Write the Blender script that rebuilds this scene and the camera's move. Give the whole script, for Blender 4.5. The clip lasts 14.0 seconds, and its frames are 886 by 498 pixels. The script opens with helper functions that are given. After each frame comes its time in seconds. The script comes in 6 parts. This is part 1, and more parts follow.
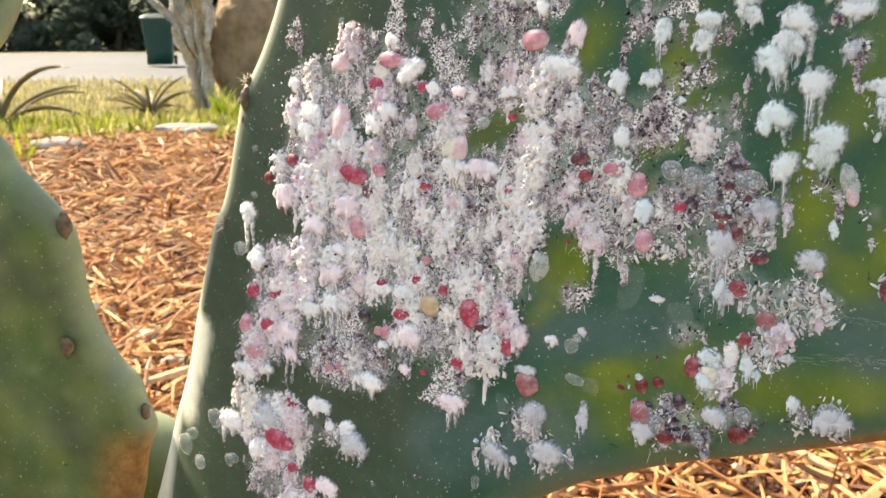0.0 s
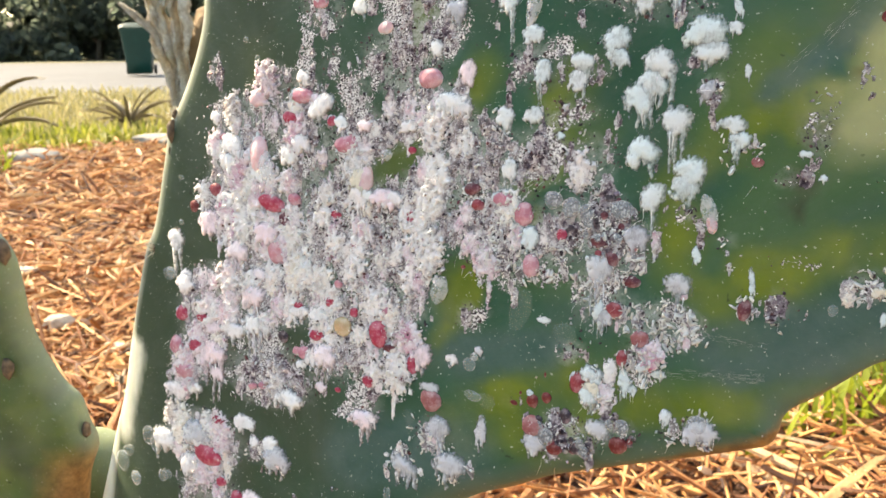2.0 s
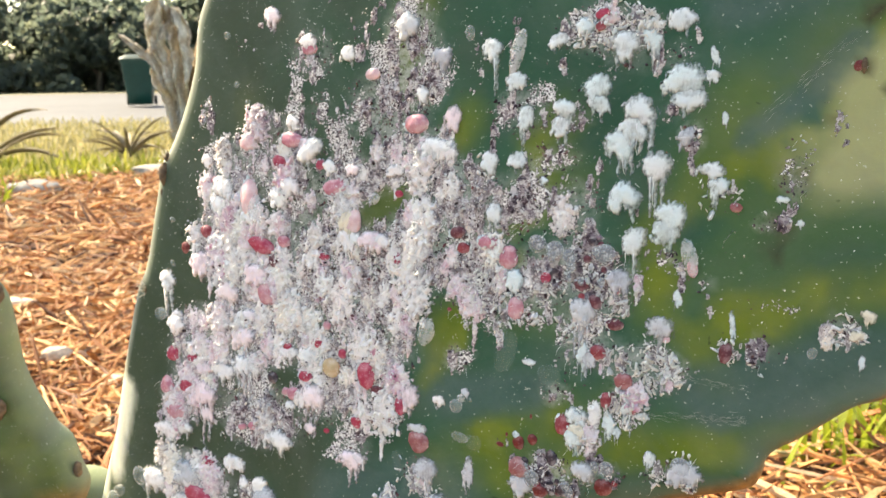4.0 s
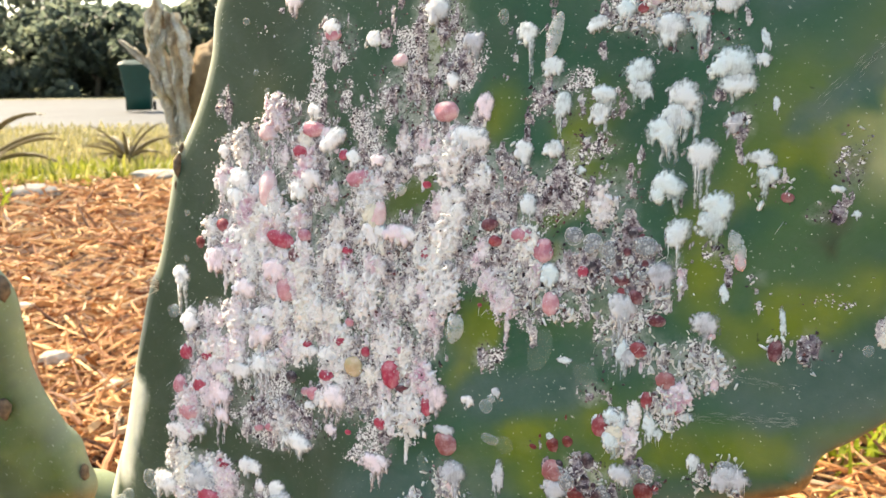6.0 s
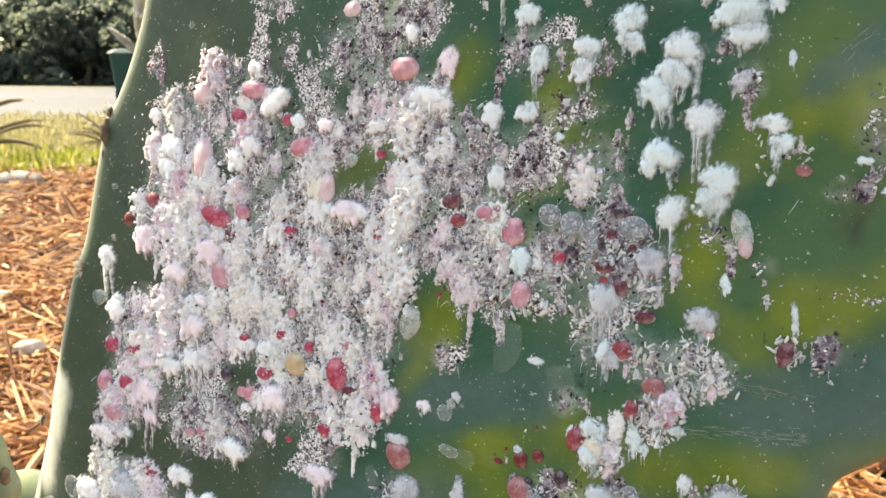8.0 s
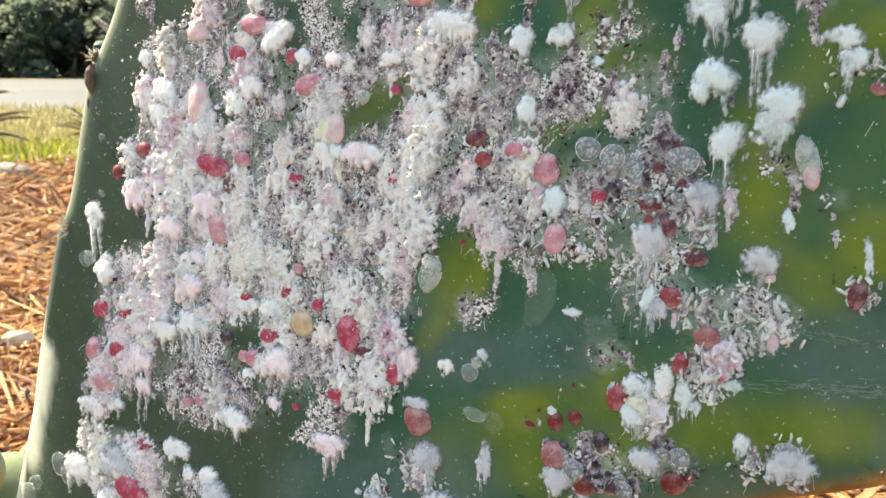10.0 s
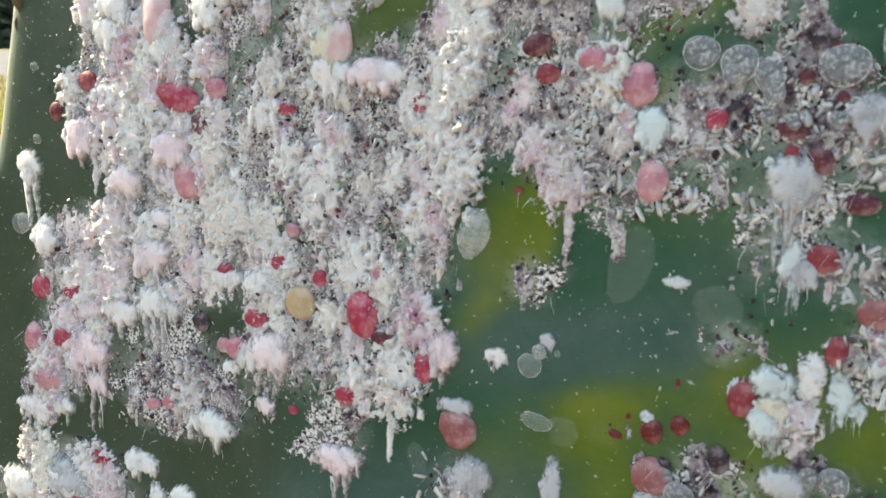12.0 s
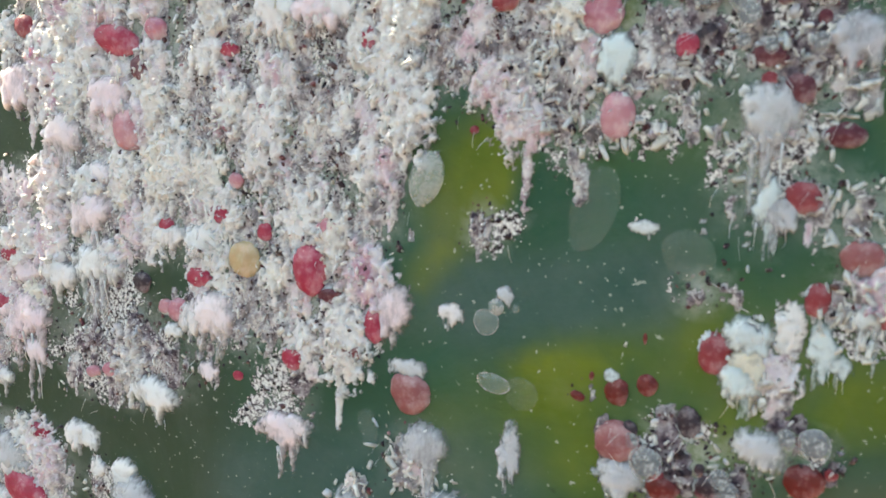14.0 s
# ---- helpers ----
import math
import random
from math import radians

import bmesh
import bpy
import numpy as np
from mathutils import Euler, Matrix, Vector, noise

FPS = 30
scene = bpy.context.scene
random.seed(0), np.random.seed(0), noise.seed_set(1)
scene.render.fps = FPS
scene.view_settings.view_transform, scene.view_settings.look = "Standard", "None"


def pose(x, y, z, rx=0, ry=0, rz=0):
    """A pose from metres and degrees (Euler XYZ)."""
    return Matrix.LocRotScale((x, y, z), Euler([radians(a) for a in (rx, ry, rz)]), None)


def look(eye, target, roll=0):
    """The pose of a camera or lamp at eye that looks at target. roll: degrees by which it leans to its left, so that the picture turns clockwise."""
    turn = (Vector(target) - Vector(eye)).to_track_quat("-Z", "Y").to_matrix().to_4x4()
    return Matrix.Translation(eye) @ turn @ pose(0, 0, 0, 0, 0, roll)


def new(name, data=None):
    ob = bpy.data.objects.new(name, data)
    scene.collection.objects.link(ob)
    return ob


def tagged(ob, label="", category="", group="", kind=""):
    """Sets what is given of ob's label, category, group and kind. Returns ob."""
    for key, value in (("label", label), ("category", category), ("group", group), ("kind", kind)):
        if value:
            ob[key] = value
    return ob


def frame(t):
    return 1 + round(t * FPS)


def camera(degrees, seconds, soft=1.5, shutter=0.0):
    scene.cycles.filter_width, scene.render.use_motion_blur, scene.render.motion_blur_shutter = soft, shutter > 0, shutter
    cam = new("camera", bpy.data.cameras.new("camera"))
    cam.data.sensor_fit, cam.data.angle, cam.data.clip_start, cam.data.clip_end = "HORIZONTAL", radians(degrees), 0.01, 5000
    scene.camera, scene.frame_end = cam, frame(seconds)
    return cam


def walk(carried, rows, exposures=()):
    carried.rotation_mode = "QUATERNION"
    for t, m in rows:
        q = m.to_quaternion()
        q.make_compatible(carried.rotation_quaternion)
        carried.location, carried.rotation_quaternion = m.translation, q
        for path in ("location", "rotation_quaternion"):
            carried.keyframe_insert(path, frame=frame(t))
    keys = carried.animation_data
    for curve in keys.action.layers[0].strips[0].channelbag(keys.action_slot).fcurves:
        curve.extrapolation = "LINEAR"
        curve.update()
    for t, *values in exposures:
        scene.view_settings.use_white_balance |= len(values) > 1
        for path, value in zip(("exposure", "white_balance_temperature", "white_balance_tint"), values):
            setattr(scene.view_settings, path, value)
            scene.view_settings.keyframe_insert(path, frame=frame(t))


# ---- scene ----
cam = camera(53.4, 14.0)
PATH = [
    (0, (0.003, 0.0, 0.502), (-0.007, 1.943, 0.027), -0.2),
    (0.5, (0.01, 0.001, 0.504), (0.009, 1.943, 0.029), -0.2),
    (1, (0.022, -0.002, 0.503), (0.036, 1.939, 0.022), -1.0),
    (1.5, (0.024, -0.007, 0.508), (0.049, 1.938, 0.042), -1.1),
    (2, (0.021, -0.011, 0.509), (0.047, 1.934, 0.047), -0.7),
    (2.5, (0.022, -0.013, 0.515), (0.047, 1.94, 0.084), -1.0),
    (3, (0.026, -0.013, 0.515), (0.045, 1.941, 0.088), -1.2),
    (5.3, (0.021, -0.01, 0.509), (0.066, 1.956, 0.146), -0.4),
    (5.5, (0.021, -0.009, 0.51), (0.074, 1.954, 0.13), -0.6),
    (6, (0.017, -0.005, 0.508), (0.051, 1.958, 0.125), -0.6),
    (6.5, (0.023, 0.005, 0.5), (0.045, 1.964, 0.098), 0.3),
    (7, (0.027, 0.011, 0.503), (0.03, 1.973, 0.116), -0.0),
    (7.5, (0.025, 0.019, 0.501), (0.05, 1.978, 0.097), 0.6),
    (8, (0.024, 0.021, 0.5), (0.081, 1.982, 0.107), 0.5),
    (8.5, (0.024, 0.019, 0.501), (0.094, 1.978, 0.106), 0.5),
    (9, (0.023, 0.02, 0.498), (0.101, 1.977, 0.096), 0.6),
    (9.2, (0.023, 0.02, 0.494), (0.089, 1.977, 0.089), 0.9),
    (11.3, (0.01, 0.07, 0.484), (0.124, 2.011, 0.014), -1.2),
    (11.5, (0.01, 0.071, 0.48), (0.153, 2.006, -0.006), -0.3),
    (12, (0.012, 0.073, 0.479), (0.131, 2.009, -0.007), -0.5),
    (12.5, (0.013, 0.075, 0.478), (0.14, 2.016, 0.012), 0.1),
    (13, (0.019, 0.074, 0.471), (0.12, 2.005, -0.042), 0.3),
    (13.5, (0.019, 0.078, 0.471), (0.131, 2.01, -0.032), -0.5),
    (14, (0.018, 0.08, 0.471), (0.142, 2.015, -0.021), -0.3),
]
walk(cam, [(t, look(eye, target, roll)) for t, eye, target, roll in PATH], [(0.0, 1.70, 8400, 7.5), (3.0, 1.80, 8350, 7.5), (9.0, 1.80, 8150, 4), (11.5, 1.55, 7900, 1), (14.0, 1.64, 7950, 1)])
cam.data.dof.use_dof, cam.data.dof.focus_distance, cam.data.dof.aperture_fstop = True, 0.168, 70.0

# ---- light ----
SUN_WAY = Vector((-0.70, 0.572, 0.86)).normalized()       # from the place towards the sun
world = bpy.data.worlds.new("sky")
scene.world = world
world.use_nodes = True
sky = world.node_tree.nodes.new("ShaderNodeTexSky")
sky.sky_type, sky.sun_disc = "NISHITA", False
sky.sun_elevation = math.asin(SUN_WAY.z)
sky.sun_rotation = math.atan2(SUN_WAY.x, SUN_WAY.y)
world.node_tree.links.new(sky.outputs[0], world.node_tree.nodes["Background"].inputs[0])
world.node_tree.nodes["Background"].inputs[1].default_value = 0.15
sun = new("sun", bpy.data.lights.new("sun", "SUN"))
sun.data.energy, sun.data.angle, sun.data.color = 4.6, radians(1.5), (1.0, 0.92, 0.80)
sun.matrix_world = look(SUN_WAY * 20, (0, 0, 0))


# ---- materials ----
def mat(name, build):
    m = bpy.data.materials.new(name)
    m.use_nodes = True
    t = m.node_tree
    bsdf = t.nodes["Principled BSDF"]
    build(t, bsdf)
    return m


def node(t, kind, **inputs):
    n = t.nodes.new(kind)
    for k, v in inputs.items():
        n.inputs[k.replace("_", " ")].default_value = v
    return n


def noise_tex(t, scale, detail=5.0, rough=0.6, coord="Object", distort=0.0):
    n = node(t, "ShaderNodeTexNoise", Scale=scale, Detail=detail, Roughness=rough, Distortion=distort)
    c = t.nodes.new("ShaderNodeTexCoord")
    t.links.new(c.outputs[coord], n.inputs["Vector"])
    return n.outputs["Fac"]


def ramp(t, fac, *stops):
    r = t.nodes.new("ShaderNodeValToRGB")
    e = r.color_ramp.elements
    while len(e) < len(stops):
        e.new(0.5)
    for s, (p, c) in zip(e, stops):
        s.position, s.color = p, (*c, 1) if len(c) == 3 else c
    t.links.new(fac, r.inputs[0])
    return r.outputs[0]


def mix(t, fac, a, b, blend="MIX"):
    m = t.nodes.new("ShaderNodeMix")
    m.data_type, m.blend_type = "RGBA", blend
    for s, v in ((m.inputs[0], fac), (m.inputs[6], a), (m.inputs[7], b)):
        if isinstance(v, bpy.types.NodeSocket):
            t.links.new(v, s)
        else:
            s.default_value = (*v, 1) if isinstance(v, tuple) else v
    return m.outputs[2]


def maths(t, op, a, b=0.0):
    m = t.nodes.new("ShaderNodeMath")
    m.operation, m.use_clamp = op, True
    for s, v in zip(m.inputs, (a, b)):
        if isinstance(v, bpy.types.NodeSocket):
            t.links.new(v, s)
        else:
            s.default_value = v
    return m.outputs[0]


def bump(t, bsdf, height, strength=0.3, distance=0.001):
    b = node(t, "ShaderNodeBump", Strength=strength, Distance=distance)
    t.links.new(height, b.inputs["Height"])
    t.links.new(b.outputs[0], bsdf.inputs["Normal"])


def attribute(t, name):
    a = t.nodes.new("ShaderNodeAttribute")
    a.attribute_name = name
    return a.outputs["Fac"]


def skin(t, b):
    """Cactus skin: blue-green with a waxy bloom, yellowed zones, powdery deposit, fine specks; sheen and sunlit rim
    painted in.
    """
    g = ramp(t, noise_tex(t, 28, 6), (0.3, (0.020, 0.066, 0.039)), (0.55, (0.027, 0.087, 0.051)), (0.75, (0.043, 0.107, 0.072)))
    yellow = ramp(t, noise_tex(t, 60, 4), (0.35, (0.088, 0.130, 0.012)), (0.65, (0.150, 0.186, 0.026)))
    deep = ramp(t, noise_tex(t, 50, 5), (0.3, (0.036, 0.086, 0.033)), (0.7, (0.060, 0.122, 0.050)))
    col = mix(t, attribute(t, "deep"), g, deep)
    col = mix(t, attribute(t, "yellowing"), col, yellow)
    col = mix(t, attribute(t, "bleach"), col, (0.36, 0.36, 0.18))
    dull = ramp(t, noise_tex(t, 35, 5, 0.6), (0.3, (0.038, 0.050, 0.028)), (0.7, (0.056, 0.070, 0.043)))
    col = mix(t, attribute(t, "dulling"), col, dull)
    # bluish waxy zones, with the sky's greyish sheen painted into them
    col = mix(t, attribute(t, "bloom_sheen"), col, ramp(t, noise_tex(t, 120, 7, 0.7), (0.3, (0.035, 0.085, 0.075)), (0.7, (0.085, 0.130, 0.120))))
    # pale rim: the sunlit edge put into the skin colour, with some waxiness
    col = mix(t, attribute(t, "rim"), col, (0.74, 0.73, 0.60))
    grey = mix(t, 0.42, col, (0.125, 0.145, 0.125))
    col = mix(t, maths(t, "MULTIPLY", ramp(t, noise_tex(t, 45, 8, 0.7, distort=0.6), (0.45, (0, 0, 0)), (0.7, (0.8, 0.8, 0.8))), 0.8), col, grey)
    dust = maths(t, "MULTIPLY", attribute(t, "powder"), ramp(t, noise_tex(t, 420, 8, 0.75), (0.36, (0, 0, 0)), (0.56, (1, 1, 1))))
    col = mix(t, maths(t, "MULTIPLY", dust, 0.85), col, (0.62, 0.62, 0.58))
    specks = ramp(t, noise_tex(t, 1300, 2, 0.5), (0.69, (0, 0, 0)), (0.73, (1, 1, 1)))
    col = mix(t, maths(t, "MULTIPLY", specks, 0.55), col, (0.5, 0.52, 0.45))
    pits = ramp(t, noise_tex(t, 320, 2, 0.4, distort=0.4), (0.20, (1, 1, 1)), (0.24, (0, 0, 0)))
    col = mix(t, maths(t, "MULTIPLY", pits, 0.6), col, (0.02, 0.025, 0.015))
    col = mix(t, attribute(t, "blot"), col, ramp(t, noise_tex(t, 300, 6, 0.7), (0.35, (0.020, 0.016, 0.010)), (0.7, (0.075, 0.050, 0.030))))
    col = mix(t, attribute(t, "cork"), col, ramp(t, noise_tex(t, 250, 6, 0.7), (0.3, (0.12, 0.055, 0.018)), (0.7, (0.38, 0.20, 0.075))))
    t.links.new(col, b.inputs["Base Color"])
    rough = ramp(t, noise_tex(t, 90, 6), (0.3, (0.44, 0.44, 0.44)), (0.7, (0.68, 0.68, 0.68)))
    t.links.new(rough, b.inputs["Roughness"])
    b.inputs["Specular IOR Level"].default_value = 0.14
    b.inputs["Subsurface Weight"].default_value = 0.12
    b.inputs["Subsurface Radius"].default_value = (0.004, 0.006, 0.002)
    b.inputs["Subsurface Scale"].default_value = 1.0
    bump(t, b, noise_tex(t, 500, 6, 0.65), 0.25, 0.0006)


def veil(t, b, low=0.32, high=0.62, grain=1300, wild=0.55):
    """Lets a thin layer of wax break up into fibres and holes where its opac attribute is low."""
    where, squeeze = t.nodes.new("ShaderNodeTexCoord"), t.nodes.new("ShaderNodeMapping")
    squeeze.inputs["Scale"].default_value = (1.5, 0.6, 1.0)
    t.links.new(where.outputs["Object"], squeeze.inputs["Vector"])
    grit = node(t, "ShaderNodeTexNoise", Scale=grain, Detail=6.0, Roughness=0.7)
    t.links.new(squeeze.outputs[0], grit.inputs["Vector"])
    n = maths(t, "MULTIPLY", grit.outputs["Fac"], wild)
    f = ramp(t, maths(t, "ADD", maths(t, "MULTIPLY", attribute(t, "opac"), 1.0 - wild * 0.5), n), (low, (0, 0, 0)), (high, (1, 1, 1)))
    clear = t.nodes.new("ShaderNodeBsdfTransparent")
    m = t.nodes.new("ShaderNodeMixShader")
    t.links.new(f, m.inputs[0])
    t.links.new(clear.outputs[0], m.inputs[1])
    t.links.new(b.outputs[0], m.inputs[2])
    t.links.new(m.outputs[0], t.nodes["Material Output"].inputs["Surface"])


def wax(stops, rough=0.9, grain=1500, soft=False):
    def build(t, b):
        geo = t.nodes.new("ShaderNodeNewGeometry")
        info = t.nodes.new("ShaderNodeObjectInfo")
        pick = t.nodes.new("ShaderNodeMath")
        pick.operation = "FRACT"
        s = t.nodes.new("ShaderNodeMath")
        s.operation = "ADD"
        t.links.new(geo.outputs["Random Per Island"], s.inputs[0])
        t.links.new(info.outputs["Random"], s.inputs[1])
        t.links.new(s.outputs[0], pick.inputs[0])
        c = ramp(t, pick.outputs[0], *stops)
        dirt = ramp(t, noise_tex(t, 700, 6, 0.7), (0.28, (0.6, 0.57, 0.57)), (0.44, (1, 1, 1)))
        c = mix(t, 0.35 if soft else 0.7, c, dirt, "MULTIPLY")
        t.links.new(c, b.inputs["Base Color"])
        b.inputs["Roughness"].default_value = rough
        b.inputs["Subsurface Weight"].default_value = 0.7
        b.inputs["Specular IOR Level"].default_value = 0.06
        b.inputs["Subsurface Radius"].default_value = (0.0032, 0.0028, 0.0025)
        b.inputs["Subsurface Scale"].default_value = 1.0
        bump(t, b, noise_tex(t, grain, 8, 0.75), 0.3, 0.0004)
        if soft:
            veil(t, b, 0.30, 0.92, 1300, 0.7)
    return build


def lump_skin(deep, pale, powder):
    def build(t, b):
        c = ramp(t, noise_tex(t, 350, 4, 0.5), (0.3, deep), (0.7, pale))
        d = ramp(t, noise_tex(t, 480, 9, 0.72), (0.47, (0, 0, 0)), (0.80, (powder, powder, powder)))
        c = mix(t, d, c, (0.78, 0.68, 0.69))
        where = t.nodes.new("ShaderNodeTexCoord")
        split = t.nodes.new("ShaderNodeSeparateXYZ")
        t.links.new(where.outputs["Generated"], split.inputs[0])
        low = maths(t, "MULTIPLY", maths(t, "SUBTRACT", 0.80, split.outputs[2]), 0.9)
        edge = ramp(t, maths(t, "ADD", low, maths(t, "MULTIPLY", noise_tex(t, 420, 8, 0.7), 1.0)), (0.74, (0, 0, 0)), (0.95, (0.7, 0.7, 0.7)))
        c = mix(t, edge, c, (0.78, 0.70, 0.71))
        t.links.new(c, b.inputs["Base Color"])
        r = ramp(t, noise_tex(t, 600, 4), (0.3, (0.38, 0.38, 0.38)), (0.7, (0.65, 0.65, 0.65)))
        t.links.new(r, b.inputs["Roughness"])
        b.inputs["Specular IOR Level"].default_value = 0.3
        b.inputs["Subsurface Weight"].default_value = 0.35
        b.inputs["Subsurface Radius"].default_value = (0.003, 0.0008, 0.0008)
        b.inputs["Subsurface Scale"].default_value = 1.0
        bump(t, b, noise_tex(t, 900, 5, 0.55), 0.2, 0.0004)
    return build


def film(opacity, tint):
    """Thin see-through wax skin."""
    def build(t, b):
        out = t.nodes["Material Output"]
        clear = node(t, "ShaderNodeBsdfTransparent")
        m = t.nodes.new("ShaderNodeMixShader")
        f = maths(t, "MULTIPLY", ramp(t, noise_tex(t, 700, 6, 0.7), (0.3, (0.35, 0.35, 0.35)), (0.68, (1, 1, 1))), opacity)
        t.links.new(f, m.inputs[0])
        t.links.new(clear.outputs[0], m.inputs[1])
        t.links.new(b.outputs[0], m.inputs[2])
        t.links.new(m.outputs[0], out.inputs["Surface"])
        b.inputs["Base Color"].default_value = (*tint, 1)
        b.inputs["Roughness"].default_value = 0.22
        bump(t, b, noise_tex(t, 900, 5), 0.3, 0.0004)
    return build


def patchy(dark, light, scale, rough=0.8, coord="Object", relief=0.003, detail=8, extra=None):
    def build(t, b):
        c = ramp(t, noise_tex(t, scale, detail, 0.65, coord), (0.3, dark), (0.7, light))
        big = ramp(t, noise_tex(t, scale / 9, 4, 0.5, coord), (0.3, (0.65, 0.65, 0.65)), (0.7, (1, 1, 1)))
        c = mix(t, 0.8, c, big, "MULTIPLY")
        if extra:
            c = mix(t, maths(t, "MULTIPLY", ramp(t, noise_tex(t, scale * 3, 6, 0.7, coord), (0.5, (0, 0, 0)), (0.64, (1, 1, 1))), 0.9), c, extra)
        t.links.new(c, b.inputs["Base Color"])
        b.inputs["Roughness"].default_value = rough
        bump(t, b, noise_tex(t, scale * 2, detail, 0.7, coord), 0.6, relief)
    return build


def leafy(stops, glow=0.35, rough=0.5):
    """Leaves and blades that let light through, each a little different."""
    def build(t, b):
        geo = t.nodes.new("ShaderNodeNewGeometry")
        c = ramp(t, geo.outputs["Random Per Island"], *stops)
        c = mix(t, 0.6, c, ramp(t, noise_tex(t, 30, 5), (0.3, (0.6, 0.6, 0.55)), (0.7, (1, 1, 1))), "MULTIPLY")
        t.links.new(c, b.inputs["Base Color"])
        b.inputs["Roughness"].default_value = rough
        tr = t.nodes.new("ShaderNodeBsdfTranslucent")
        t.links.new(c, tr.inputs[0])
        m = t.nodes.new("ShaderNodeMixShader")
        m.inputs[0].default_value = glow
        t.links.new(b.outputs[0], m.inputs[1])
        t.links.new(tr.outputs[0], m.inputs[2])
        t.links.new(m.outputs[0], t.nodes["Material Output"].inputs["Surface"])
    return build


def let_through(m, share):
    """Makes a dry, thin material pass on some of the light that falls on its back."""
    t = m.node_tree
    b = t.nodes["Principled BSDF"]
    tr = t.nodes.new("ShaderNodeBsdfTranslucent")
    t.links.new(b.inputs["Base Color"].links[0].from_socket, tr.inputs[0])
    s = t.nodes.new("ShaderNodeMixShader")
    s.inputs[0].default_value = share
    t.links.new(b.outputs[0], s.inputs[1])
    t.links.new(tr.outputs[0], s.inputs[2])
    t.links.new(s.outputs[0], t.nodes["Material Output"].inputs["Surface"])


def chips(t, b):
    geo = t.nodes.new("ShaderNodeNewGeometry")
    c = ramp(t, geo.outputs["Random Per Island"], (0.0, (0.05, 0.016, 0.008)), (0.25, (0.38, 0.145, 0.048)), (0.6, (0.66, 0.32, 0.115)), (0.9, (0.78, 0.48, 0.22)), (1.0, (0.72, 0.54, 0.35)))
    c = mix(t, 0.8, c, ramp(t, noise_tex(t, 160, 6, 0.7), (0.3, (0.5, 0.45, 0.4)), (0.65, (1, 1, 1))), "MULTIPLY")
    t.links.new(c, b.inputs["Base Color"])
    b.inputs["Roughness"].default_value = 0.75
    bump(t, b, noise_tex(t, 300, 5), 0.4, 0.002)


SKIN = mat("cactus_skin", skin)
SOFT = {
    "white": mat("soft_white_wax", wax([(0, (0.62, 0.69, 0.70)), (0.5, (0.59, 0.65, 0.66)), (1, (0.65, 0.67, 0.68))], soft=True)),
    "grey": mat("soft_grey_wax", wax([(0, (0.46, 0.46, 0.50)), (1, (0.54, 0.55, 0.57))], soft=True)),
    "cream": mat("soft_cream_wax", wax([(0, (0.74, 0.67, 0.55)), (1, (0.70, 0.64, 0.53))], soft=True)),
    # white wax again, with the sunlit side's warmth put into its colour
    "lit_warm": mat("soft_lit_warm_wax", wax([(0, (0.78, 0.76, 0.75)), (0.5, (0.74, 0.73, 0.73)), (1, (0.76, 0.70, 0.70))], soft=True)),
    "rosy": mat("soft_rosy_wax", wax([(0, (0.80, 0.70, 0.72)), (1, (0.76, 0.62, 0.66))], soft=True)),
}
CRUST = {
    "white": mat("crust_white", wax([(0, (0.88, 0.87, 0.86)), (0.4, (0.82, 0.80, 0.80)), (0.7, (0.86, 0.82, 0.78)), (0.94, (0.66, 0.60, 0.63)), (1, (0.45, 0.33, 0.37))])),
    "mixed": mat("crust_mixed", wax([(0, (0.86, 0.84, 0.81)), (0.35, (0.80, 0.77, 0.73)), (0.6, (0.82, 0.76, 0.68)), (0.88, (0.60, 0.54, 0.52)), (0.96, (0.36, 0.28, 0.29)), (1, (0.5, 0.2, 0.24))])),
    "pinkish": mat("crust_pink", wax([(0, (0.80, 0.74, 0.75)), (0.4, (0.72, 0.62, 0.66)), (0.65, (0.66, 0.45, 0.52)), (0.85, (0.5, 0.22, 0.32)), (1, (0.74, 0.70, 0.70))])),
    "grey": mat("crust_grey", wax([(0, (0.66, 0.66, 0.68)), (0.35, (0.50, 0.48, 0.53)), (0.6, (0.74, 0.74, 0.75)), (0.85, (0.26, 0.22, 0.28)), (1, (0.3, 0.16, 0.2))])),
    "specky": mat("crust_specky", wax([(0, (0.62, 0.60, 0.58)), (0.4, (0.45, 0.40, 0.42)), (0.7, (0.56, 0.50, 0.46)), (1, (0.25, 0.18, 0.20))])),
    "flaky": mat("crust_flaky", wax([(0, (0.82, 0.82, 0.76)), (0.4, (0.70, 0.70, 0.68)), (0.7, (0.60, 0.58, 0.60)), (0.9, (0.34, 0.28, 0.34)), (1, (0.5, 0.22, 0.24))])),
}
FLAKE = mat("pale_flake", wax([(0, (0.84, 0.82, 0.76)), (0.5, (0.88, 0.87, 0.84)), (0.8, (0.74, 0.70, 0.62)), (1, (0.66, 0.60, 0.56))], 0.55))


